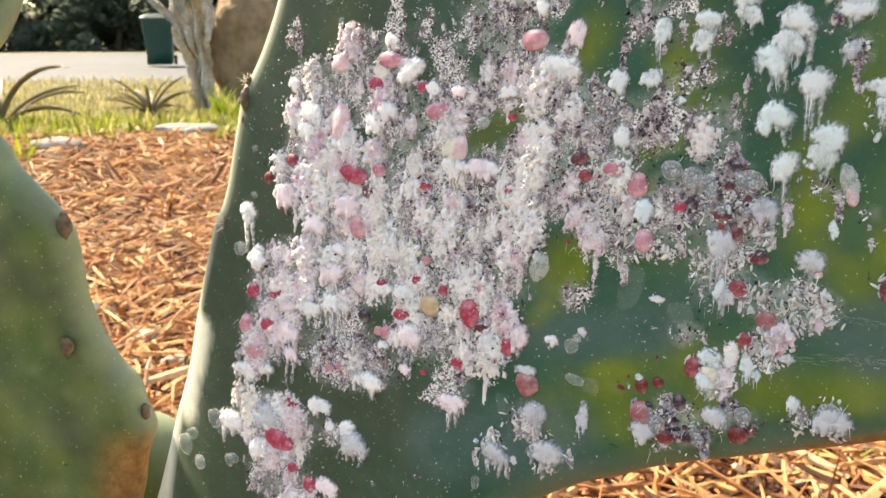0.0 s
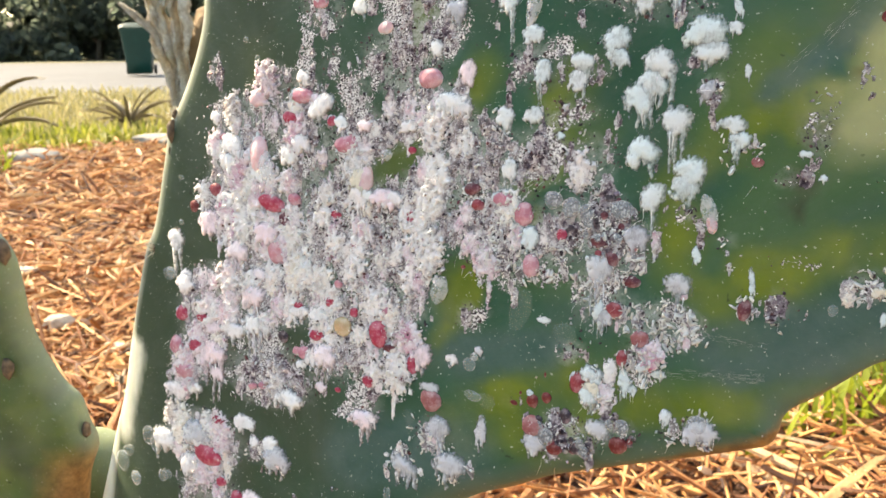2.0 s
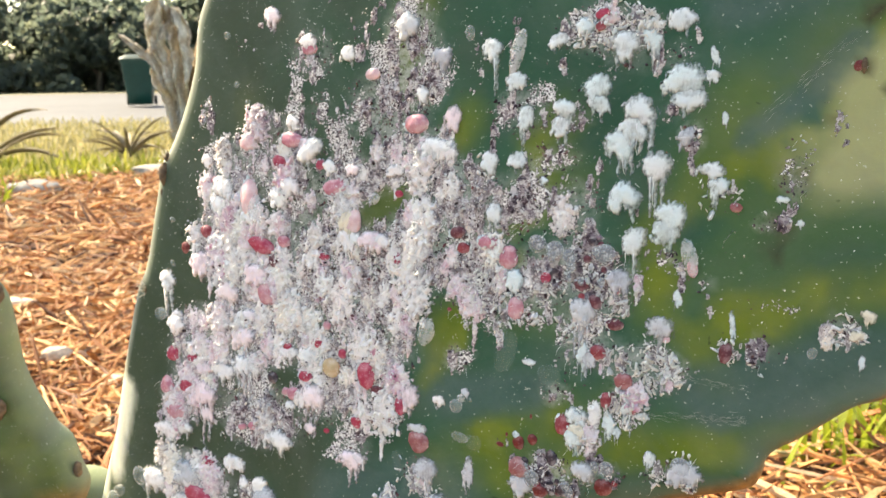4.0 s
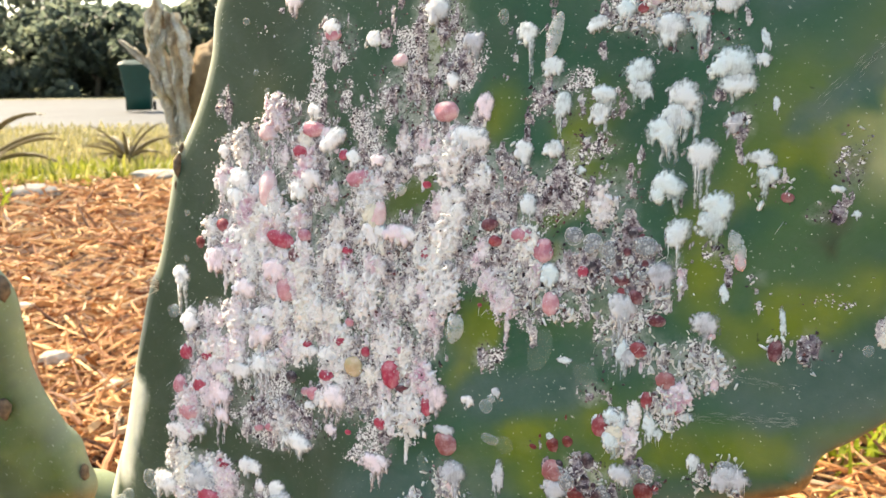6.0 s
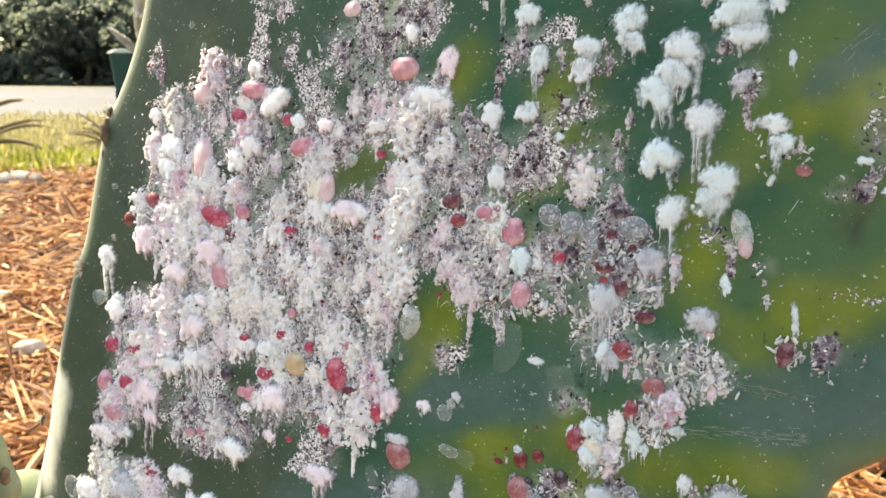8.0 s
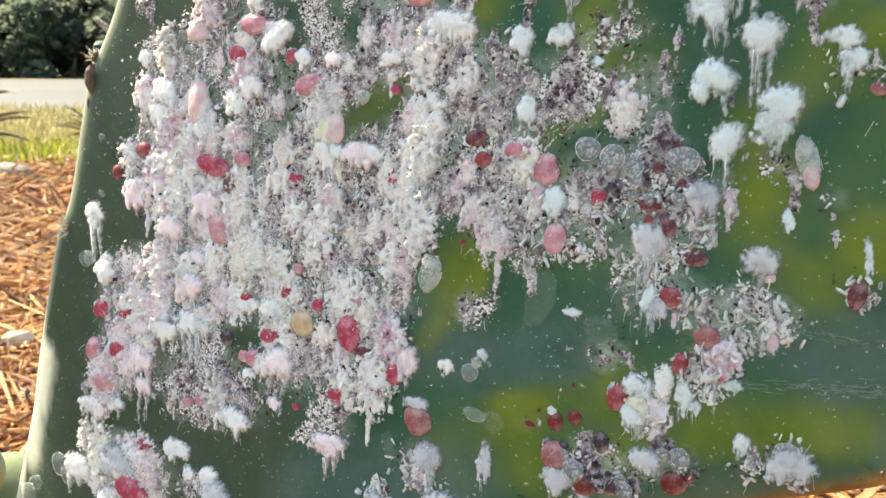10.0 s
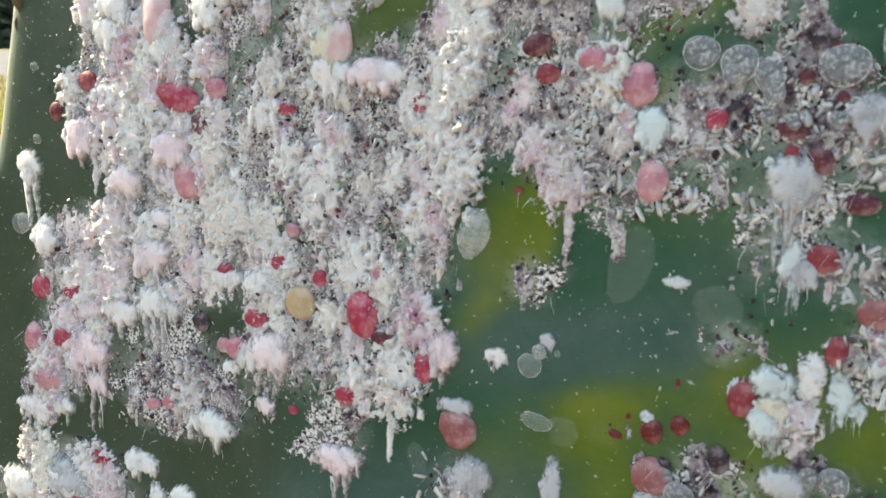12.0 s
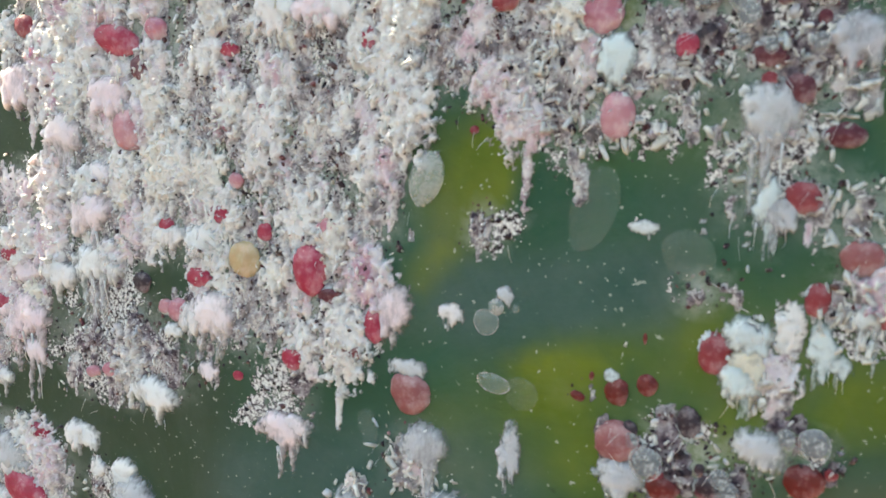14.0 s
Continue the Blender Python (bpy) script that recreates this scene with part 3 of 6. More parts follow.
agave(-2.46, 4.85, 11, 0.70, 3, "dark brown-green agave with arching channelled leaves")
agave(-1.92, 5.75, 22, 0.38, 8, "dried grey-brown agave with stiff arching leaves")


def flat_stone(name, x, y, sx, sy, sz, seed, material, label, category, turn=0):
    v, f = rough_ball(3, (sx, sy, sz), 0.22, 1.6, seed)
    ob = tagged(new(name, mesh(name, v, f, material)), label, category)
    ob.matrix_world = pose(x, y, (0.010 if name == "flat_stone" else 0.036) + sz * 0.45, 0, 0, turn)


flat_stone("flat_stone", -1.36, 4.60, 0.17, 0.13, 0.03, 2, STONE, "flat pale grey stone at the edge of the mulch", "stone")
flat_stone("flat_stone", -1.68, 3.78, 0.12, 0.07, 0.045, 5, STONE, "flat whitish stone lying on the mulch", "stone", 15)
flat_stone("wood_chunk", -0.625, 1.45, 0.026, 0.018, 0.014, 7, WOODCHUNK, "bleached broken wood chunk lying on the mulch", "wood", 20)
flat_stone("wood_chunk", -0.87, 1.82, 0.05, 0.02, 0.010, 9, WOODCHUNK, "pale split wood chip lying on the mulch", "wood", 8)
flat_stone("wood_chunk", -0.48, 1.33, 0.03, 0.008, 0.006, 12, WOODCHUNK, "pale split wood chip lying on the mulch", "wood", -25)
flat_stone("wood_chunk", -0.40, 1.22, 0.022, 0.007, 0.005, 13, WOODCHUNK, "pale split wood chip lying on the mulch", "wood", 40)


def ruffle(base, stops, seed, folds):
    """A withered, crumpled lobe: stops of height, sideways place and width along it."""
    rows, cols = 46, 22
    hs = np.linspace(stops[0][0], stops[-1][0], rows)
    zs, xs, ws = zip(*stops)
    vs, fs = [], []
    for side in (1, -1):
        for h in hs:
            x0, w = float(np.interp(h, zs, xs)), float(np.interp(h, zs, ws))
            for k in range(cols):
                e = k / (cols - 1) * 2 - 1
                n = noise.fractal(Vector((e * 1.6, h * 7, seed)), 0.8, 2.1, 4)
                rag = 1 + 0.45 * noise.fractal(Vector((1.0 if e > 0 else -1.0, h * 9, seed + 5)), 0.7, 2.1, 4)
                y = 0.06 * math.sin(e * folds + 11 * h + seed) * min(1.0, w / 0.12) + 0.09 * n
                y -= side * (0.006 + 0.02 * math.sqrt(max(0.0, 1 - e * e)))
                vs.append((base[0] + x0 + 0.5 * w * e * rag, base[1] + y, h))
    for s in range(2):
        for j in range(rows - 1):
            for k in range(cols - 1):
                a = s * rows * cols + j * cols + k
                q = (a, a + 1, a + cols + 1, a + cols)
                fs.append(q if s == 0 else q[::-1])
    m = rows * cols
    for j in range(rows - 1):
        for k in (0, cols - 1):
            a = j * cols + k
            q = (a, a + cols, a + cols + m, a + m)
            fs.append(q if k == 0 else q[::-1])
    return vs, fs


def old_cactus():
    """A weathered plant behind the bed: a brown corky pad and withered pale lobes beside it."""
    plant = tagged(new("old_cactus"), "weathered old cactus with a brown corky pad and crumpled pale lobes", "cactus")
    plant.matrix_world = pose(-1.5, 5.95, -0.03)
    v, f = rough_ball(4, (0.30, 0.085, 0.40), 0.16, 1.5, 20)
    ob = part("pad", mesh("pad", v, f, HUSK), None, plant, "brown corky pad")
    ob.matrix_local = pose(0.17, 0.12, 0.42, 0, 4, -10)
    for k, (base, stops, folds) in enumerate((
            ((-0.16, 0.0), ((0.0, 0.02, 0.09), (0.3, -0.01, 0.09), (0.5, -0.05, 0.13), (0.72, -0.10, 0.17), (0.92, -0.08, 0.14), (1.08, -0.05, 0.04)), 4.0),
            ((-0.11, 0.04), ((0.05, 0.0, 0.06), (0.35, -0.01, 0.10), (0.6, 0.0, 0.14), (0.82, 0.0, 0.13), (0.97, -0.02, 0.05)), 5.5),
            ((-0.22, -0.03), ((0.45, 0.02, 0.04), (0.60, -0.04, 0.07), (0.72, -0.16, 0.06), (0.80, -0.25, 0.02)), 3.0),
            ((-0.20, -0.04), ((0.60, 0.0, 0.04), (0.74, -0.04, 0.10), (0.86, -0.02, 0.10), (0.98, 0.03, 0.03)), 3.5))):
        part("lobe", mesh("lobe", *ruffle(base, stops, 3.0 + 4 * k, folds), OLD), None, plant, "crumpled pale lobe")


old_cactus()


def wheelie_bin(x, y, turn):
    thing = tagged(new("wheelie_bin"), "dark green plastic wheeled rubbish bin with lid at the roadside", "bin")
    thing.matrix_world = pose(x, y, -0.02, 0, 0, turn) @ Matrix.Diagonal((0.92, 0.92, 0.82, 1))
    bm = bmesh.new()
    rings = []
    for z, w, d in ((0.04, 0.20, 0.23), (0.30, 0.225, 0.26), (0.85, 0.27, 0.33), (0.92, 0.285, 0.345), (0.96, 0.285, 0.345)):
        rings.append([bm.verts.new((sx * w, sy * d, z)) for sx, sy in ((-1, -0.9), (-0.9, -1), (0.9, -1), (1, -0.9), (1, 0.9), (0.9, 1), (-0.9, 1), (-1, 0.9))])
    for a, b in zip(rings, rings[1:]):
        for i in range(8):
            bm.faces.new((a[i], a[(i + 1) % 8], b[(i + 1) % 8], b[i]))
    bm.faces.new(rings[0][::-1])
    part("body", bm, BIN, thing)
    v, f = [], []
    nx, ny = 12, 12
    for j in range(ny + 1):
        for i in range(nx + 1):
            px, py = -0.30 + 0.60 * i / nx, -0.37 + 0.74 * j / ny
            edge = min(i, nx - i, j, ny - j)
            v.append((px, py, 0.965 + (0.0 if edge == 0 else 0.045 if edge == 1 else 0.07 + 0.02 * math.sin(math.pi * i / nx))))
    for j in range(ny):
        for i in range(nx):
            a = j * (nx + 1) + i
            f.append((a, a + 1, a + nx + 2, a + nx + 1))
    part("lid", mesh("lid", v, f, BIN), None, thing)
    part("handle", mesh("handle", *strand([(-0.24, 0.40, 0.98), (-0.08, 0.41, 0.99), (0.08, 0.41, 0.99), (0.24, 0.40, 0.98)], [0.016] * 4, 8), BIN), None, thing)
    for s in (-1, 1):
        bm = bmesh.new()
        bmesh.ops.create_cone(bm, cap_ends=True, segments=20, radius1=0.1, radius2=0.1, depth=0.045, matrix=pose(s * 0.245, 0.24, 0.12, 0, 90, 0))
        bmesh.ops.bevel(bm, geom=list(bm.edges), offset=0.008, segments=2, affect="EDGES")
        part("wheel", bm, RUBBER, thing, "black rubber wheel")


wheelie_bin(-4.86, 15.3, 12)


def tree(x, y, tall, wide, seed, label):
    rng = np.random.default_rng(seed)
    thing = tagged(new("tree"), label, "tree", "tree line")
    thing.matrix_world = pose(x, y, -0.05)
    limbs = [strand([(0, 0, 0), (0.06, 0.03, tall * 0.25), (-0.04, 0.05, tall * 0.5), (0.05, 0, tall * 0.8)], [0.16, 0.13, 0.09, 0.03], 8)]
    for i in range(9):
        a, z = rng.uniform(0, 6.28), tall * rng.uniform(0.15, 0.6)
        r = wide * rng.uniform(0.4, 0.8)
        limbs.append(strand([(0, 0, z), (math.cos(a) * r * 0.5, math.sin(a) * r * 0.5, z + tall * 0.14), (math.cos(a) * r, math.sin(a) * r, z + tall * 0.2)], [0.06, 0.04, 0.015], 6))
    part("trunk", mesh("trunk", *fuse(*limbs), BARK), None, thing)
    card = (np.array([(-1, 0, 0), (-0.3, -0.5, 0.12), (0.5, -0.4, 0.1), (1, 0, -0.05), (0.4, 0.45, 0.1), (-0.4, 0.45, 0.12)]), np.array([(0, 1, 5), (1, 4, 5), (1, 2, 4), (2, 3, 4)]))
    clumps = []
    for i in range(64):
        z = rng.uniform(0.06, 1.0)
        r = wide * math.sqrt(rng.uniform(0, 1)) * (1.05 - 0.75 * max(0, z - 0.45)) 
        a = rng.uniform(0, 6.28)
        clumps.append((math.cos(a) * r, math.sin(a) * r, z * tall * 0.95, wide * rng.uniform(0.14, 0.34)))
    pts = []
    for cx, cy, cz, cr in clumps:
        d = rng.standard_normal((95, 3))
        d = d / np.linalg.norm(d, axis=1)[:, None] * (cr * rng.uniform(0.5, 1.05, 95) ** 0.6)[:, None]
        pts.append(d * (1, 1, 0.75) + (cx, cy, cz))
    pts = np.vstack(pts)
    pts[:, 2] = pts[:, 2].clip(0.05, None)
    n = len(pts)
    s = rng.uniform(0.09, 0.22, n)
    v, f = swarm(card, pts, np.stack([s, s, s], 1), any_spin(rng, n))
    part("crown", fast_mesh("crown", v, f, LEAF, False), None, thing)


for i, (x, y, tall, wide) in enumerate(((-19.5, 33, 4.8, 2.6), (-16.0, 31, 3.0, 1.9), (-13.8, 34, 3.0, 2.1), (-11.6, 32, 3.3, 2.2), (-9.2, 34, 3.2, 2.4), (-7.4, 32, 3.5, 2.0), (-5.0, 34, 3.9, 2.4), (-24, 36, 4.6, 3.0), (-1.5, 36, 4.2, 3.0), (3.5, 37, 4.6, 3.0), (-13.5, 41, 3.6, 3.2), (-8, 43, 4.0, 3.4), (-18.5, 42, 5.6, 3.4), (9, 38, 5.0, 3.2), (16, 38, 5.0, 3.4))):
    tree(x, y, tall, wide, 40 + i, "dense dark green bushy tree in shade beyond the road")


# ---- the cactus ----
PAD = Matrix(((0.84975, 0.06357, -0.52334, 0.0200), (-0.52718, 0.10246, -0.84355, 0.1824), (0.0, 0.99270, 0.12058, 0.4550), (0, 0, 0, 1)))
MM = 0.001


def face_height(u, v):
    """How far the pad's skin stands out at a place on its face, in metres."""
    return -1.2 * MM - max(0.0, u) ** 2 / 1.4 - max(0.0, -u - 0.092) ** 2 / 0.085 + 0.5 * MM * noise.noise(Vector((u * 22, v * 22, 0.4))) + 0.12 * MM * noise.noise(Vector((u * 70, v * 70, 2.4)))


def capsule(u, v, a, b, r):
    """1 on the line from a to b, falling to 0 at the distance r (millimetres)."""
    p, q, w = np.array((u, v)), np.array(a, float), np.array(b, float) - np.array(a, float)
    s = max(0.0, min(1.0, float((p - q) @ w) / max(1e-9, float(w @ w))))
    d = float(np.linalg.norm(p - q - s * w)) / r
    return max(0.0, 1 - d * d) ** 1.5


PATCHES = []


def crust(u, v, ru, rv, density, style):
    PATCHES.append((u, v, ru, rv, density, style))


# how thickly the wax crust covers the face, patch by patch
crust(-66, 12, 7, 9, 1.00, "white")
crust(-52, 9, 11, 11, 1.00, "white")
crust(-38, 10, 12, 11, 1.00, "mixed")
crust(-22, 11, 12, 11, 1.00, "mixed")
crust(-9, 11, 9, 12, 1.00, "mixed")
crust(-1, 17, 7, 10, 0.90, "mixed")
crust(-71, -16, 10, 12, 1.00, "pinkish")
crust(-55, -10, 14, 9, 1.00, "white")
crust(-39, -8, 11, 8, 1.00, "white")
crust(-21, -6, 12, 11, 1.00, "mixed")
crust(-7, -4, 8, 10, 0.80, "mixed")
crust(-21, -20, 12, 8, 0.90, "mixed")
crust(-10, -20, 7, 8, 0.90, "mixed")
crust(-77, -32, 8, 8, 0.90, "pinkish")
crust(-17, -32, 5, 5, 0.70, "specky")
crust(-53, 33, 7, 13, 0.80, "pinkish")
crust(-63, 27, 7, 9, 0.80, "white")
crust(-39, 34, 8, 11, 0.80, "white")
crust(11, 20, 8, 6, 0.80, "pinkish")
crust(15, 12, 7, 6, 0.60, "mixed")
crust(20, 5, 3, 5, 0.40, "mixed")
crust(3, 31, 6, 7, 0.70, "white")
crust(13, 32, 6, 7, 0.50, "mixed")
crust(-2, 40, 10, 6, 0.90, "white")
crust(-9, 35, 8, 5, 0.90, "white")
crust(-22, 31, 8, 6, 0.80, "white")
crust(-29, 24, 10, 7, 0.60, "specky")
crust(-15, 49, 9, 8, 0.45, "specky")
crust(-4, 57, 9, 9, 0.75, "specky")
crust(-5, 68, 6, 6, 0.80, "specky")
crust(-34, 62, 7, 7, 0.60, "specky")
crust(-41, 45, 11, 4, 0.30, "specky")
crust(-25, 66, 15, 8, 0.15, "specky")
crust(-53, 67, 7, 3, 0.30, "specky")
crust(-63, 38, 10, 4, 0.40, "specky")
crust(-73, 28, 4, 15, 0.15, "specky")
crust(37, 30, 5, 6, 0.70, "mixed")
crust(30, 15, 5, 6, 0.80, "mixed")
crust(39, 17, 8, 7, 0.90, "grey")
crust(45, 12, 6, 5, 0.80, "flaky")
crust(41, 4, 5, 5, 0.70, "flaky")
crust(52, -2, 7, 6, 0.90, "flaky")
crust(58, -2, 5, 4, 0.70, "flaky")
crust(50, -10, 4, 5, 0.80, "flaky")
crust(36, 2, 2, 5, 0.40, "specky")
crust(10, -6, 5, 3, 0.40, "specky")
crust(35, -28, 9, 4, 0.80, "grey")
crust(46, -25, 5, 3, 0.70, "grey")
crust(-70, -52, 15, 8, 0.90, "white")
crust(-50, -35, 8, 7, 0.35, "specky")
crust(-49, -24, 8, 6, 0.40, "grey")
crust(42, 66, 10, 5, 0.85, "flaky")
crust(56, 60, 3, 3, 0.60, "specky")
crust(24, 48, 8, 5, 0.45, "specky")
crust(32, 40, 6, 3, 0.60, "specky")
crust(25, 33, 5, 7, 0.30, "specky")
crust(75, 4, 2, 4, 0.80, "grey")
crust(89, 10, 4, 3, 0.80, "flaky")
crust(79, 40, 3, 5, 0.40, "grey")
crust(75, 29, 3, 2, 0.70, "grey")
crust(65, 34, 4, 4, 0.40, "flaky")
crust(69, 4, 2, 4, 0.40, "flaky")
crust(59, 19, 3, 4, 0.30, "specky")
crust(59, 45, 2, 3, 0.50, "grey")
crust(56, 21, 2, 2, 0.60, "grey")
crust(64, 16, 2, 2, 0.60, "grey")
crust(34, -10, 3, 2, 0.60, "specky")
crust(41, -17, 4, 5, 0.70, "flaky")
crust(62, -22, 4, 4, 0.50, "flaky")
crust(56, -24, 2, 3, 0.50, "flaky")
crust(85, 15, 8, 2, 0.12, "flaky")
crust(71, 11, 8, 3, 0.10, "flaky")
crust(84, 49, 5, 12, 0.05, "specky")
crust(-7, 25, 46, 31, 0.10, "specky")
crust(45, 37, 25, 27, 0.05, "specky")
crust(31, 64, 24, 7, 0.15, "specky")
crust(-71, -55, 10, 8, 0.90, "pinkish")
crust(-68, -68, 12, 8, 0.90, "pinkish")
crust(-48, -52, 6, 5, 0.50, "specky")
crust(-51, -34, 7, 5, 0.30, "specky")
crust(-32, -60, 33, 8, 0.04, "specky")
crust(-83, -50, 3, 6, 0.40, "grey")
crust(1.2, -35.5, 4.8, 5.4, 0.6, "flaky")
crust(-5.1, -44.8, 4.9, 5.1, 0.6, "flaky")
crust(7.9, -42.2, 4.7, 4.4, 0.55, "flaky")
crust(33.6, -32.0, 7.3, 4.0, 0.5, "grey")
crust(-46, -27, 17, 9, 0.40, "specky")
crust(13, 24, 14, 13, 0.50, "mixed")
crust(21, 10, 6, 8, 0.50, "flaky")
crust(30, 8, 7, 5, 0.50, "flaky")
crust(12, 8, 8, 6, 0.35, "mixed")
crust(40, -2, 5, 8, 0.50, "white")
crust(-8, 62, 16, 14, 0.30, "specky")
crust(-40, -30, 9, 6, 0.45, "mixed")
crust(-58, -32, 8, 6, 0.45, "pinkish")
crust(-67.8, 47.5, 3.3, 4.5, 0.55, "specky")
crust(-47.7, 46.3, 5.1, 2.8, 0.5, "specky")
crust(-37.9, 50.0, 2.7, 4.9, 0.5, "specky")
crust(-29.8, 50.0, 4.3, 4.1, 0.5, "specky")
crust(-24.6, 41.7, 4.0, 5.3, 0.55, "specky")
crust(-21.0, 36.8, 4.2, 5.0, 0.6, "specky")
crust(-63.5, 37.7, 3.8, 3.7, 0.5, "specky")
crust(-17.3, 48.2, 2.9, 4.0, 0.6, "specky")
crust(-9.0, 48.7, 6.3, 6.8, 0.7, "specky")
crust(27.9, 53.7, 3.8, 3.0, 0.4, "specky")
crust(36.5, 47.7, 3.7, 3.4, 0.45, "specky")
crust(55.0, 50.0, 2.3, 2.6, 0.55, "specky")
crust(27.5, 31.4, 4.6, 6.2, 0.5, "specky")
crust(21.3, 50.8, 3.7, 3.1, 0.6, "specky")
crust(48.1, 58.9, 6.3, 2.8, 0.4, "specky")
crust(59.6, 44.6, 2.4, 2.4, 0.7, "specky")
crust(78.1, 35.9, 2.9, 4.3, 0.5, "specky")
crust(75.5, 13.0, 5.9, 1.2, 0.25, "specky")
crust(70.9, 26.7, 4.9, 5.3, 0.15, "specky")
crust(79.4, 6.4, 3.9, 3.5, 0.1, "specky")
crust(10.4, -6.6, 2.8, 3.2, 0.45, "specky")
crust(13.8, -5.6, 1.1, 1.4, 0.5, "specky")
crust(35.2, -10.9, 3.2, 1.7, 0.5, "specky")
crust(21.7, -22.9, 2.7, 1.5, 0.5, "specky")
crust(-42.2, -35.1, 7.3, 4.1, 0.35, "specky")
crust(-24.3, -34.8, 5.1, 2.3, 0.4, "specky")


def cover(u, v):
    return min(1.0, sum(k * max(0.0, 1 - ((u - a) / (1.35 * b)) ** 2 - ((v - c) / (1.35 * d)) ** 2) for a, c, b, d, k, _ in PATCHES))


# yellow-green skin zones; on the right they also paint bands of light
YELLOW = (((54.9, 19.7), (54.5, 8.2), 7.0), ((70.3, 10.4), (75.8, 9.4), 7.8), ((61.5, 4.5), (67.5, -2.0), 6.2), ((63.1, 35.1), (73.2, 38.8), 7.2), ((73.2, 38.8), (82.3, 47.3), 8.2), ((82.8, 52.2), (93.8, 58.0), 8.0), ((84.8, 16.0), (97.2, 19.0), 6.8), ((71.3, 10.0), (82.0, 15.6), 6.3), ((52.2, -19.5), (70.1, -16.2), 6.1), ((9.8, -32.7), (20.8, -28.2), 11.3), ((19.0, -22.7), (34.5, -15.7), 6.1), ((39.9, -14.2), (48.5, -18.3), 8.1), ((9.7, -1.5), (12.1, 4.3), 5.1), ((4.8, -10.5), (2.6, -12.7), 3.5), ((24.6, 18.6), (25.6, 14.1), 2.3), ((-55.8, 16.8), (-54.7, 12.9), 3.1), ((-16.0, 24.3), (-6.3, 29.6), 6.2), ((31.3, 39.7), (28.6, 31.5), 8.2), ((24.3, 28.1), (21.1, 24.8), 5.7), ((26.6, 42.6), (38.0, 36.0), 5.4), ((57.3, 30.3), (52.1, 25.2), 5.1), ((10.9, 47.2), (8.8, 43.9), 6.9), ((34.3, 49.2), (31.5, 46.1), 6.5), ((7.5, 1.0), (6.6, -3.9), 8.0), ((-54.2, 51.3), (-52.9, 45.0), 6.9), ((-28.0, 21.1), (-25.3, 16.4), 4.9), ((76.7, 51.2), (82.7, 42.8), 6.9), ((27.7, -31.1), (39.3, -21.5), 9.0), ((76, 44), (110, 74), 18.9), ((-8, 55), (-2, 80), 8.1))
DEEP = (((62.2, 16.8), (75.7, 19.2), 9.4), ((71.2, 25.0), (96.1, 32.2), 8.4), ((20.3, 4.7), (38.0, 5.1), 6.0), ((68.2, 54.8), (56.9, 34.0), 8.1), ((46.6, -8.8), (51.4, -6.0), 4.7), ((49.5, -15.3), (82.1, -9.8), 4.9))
# waxy blue-green zones; those on the right also paint a grey sky sheen
BLOOM_SHEEN = (((66.1, -5.2), (95.9, 5.3), 8.4), ((68.5, -9.2), (83.6, -4.1), 4.3), ((8.8, -15.3), (28.3, -11.3), 6.6), ((80.8, 54.2), (69.7, 44.9), 3.5), ((87.4, 62.9), (80.8, 54.2), 4.1), ((66, 72), (94, 84), 9.5), ((-20, -46), (10, -38), 12.2))
BLOTS = (((78.5, 39.5), (78.0, 36.4), 2.6), ((80.6, 37.9), (81.0, 37.3), 1.6), ((76.2, 28.8), (76.9, 28.0), 3.0), ((76.1, 24.1), (76.3, 23.5), 2.0), ((92.9, 54.7), (93.5, 53.7), 1.8), ((88.6, 58.4), (88.9, 58.0), 1.3), ((87.3, 54.9), (87.5, 54.5), 0.8), ((85.0, 51.6), (85.2, 51.4), 0.8), ((84.4, 49.1), (84.6, 48.9), 0.9), ((89.1, 67.5), (90.4, 68.6), 2.2))
BLEACH = (((83.8, 41.5), (96, 43.5), 11.5), ((86.0, 47.3), (96, 50.4), 13.0), ((89.8, 56), (102, 61), 9.5))


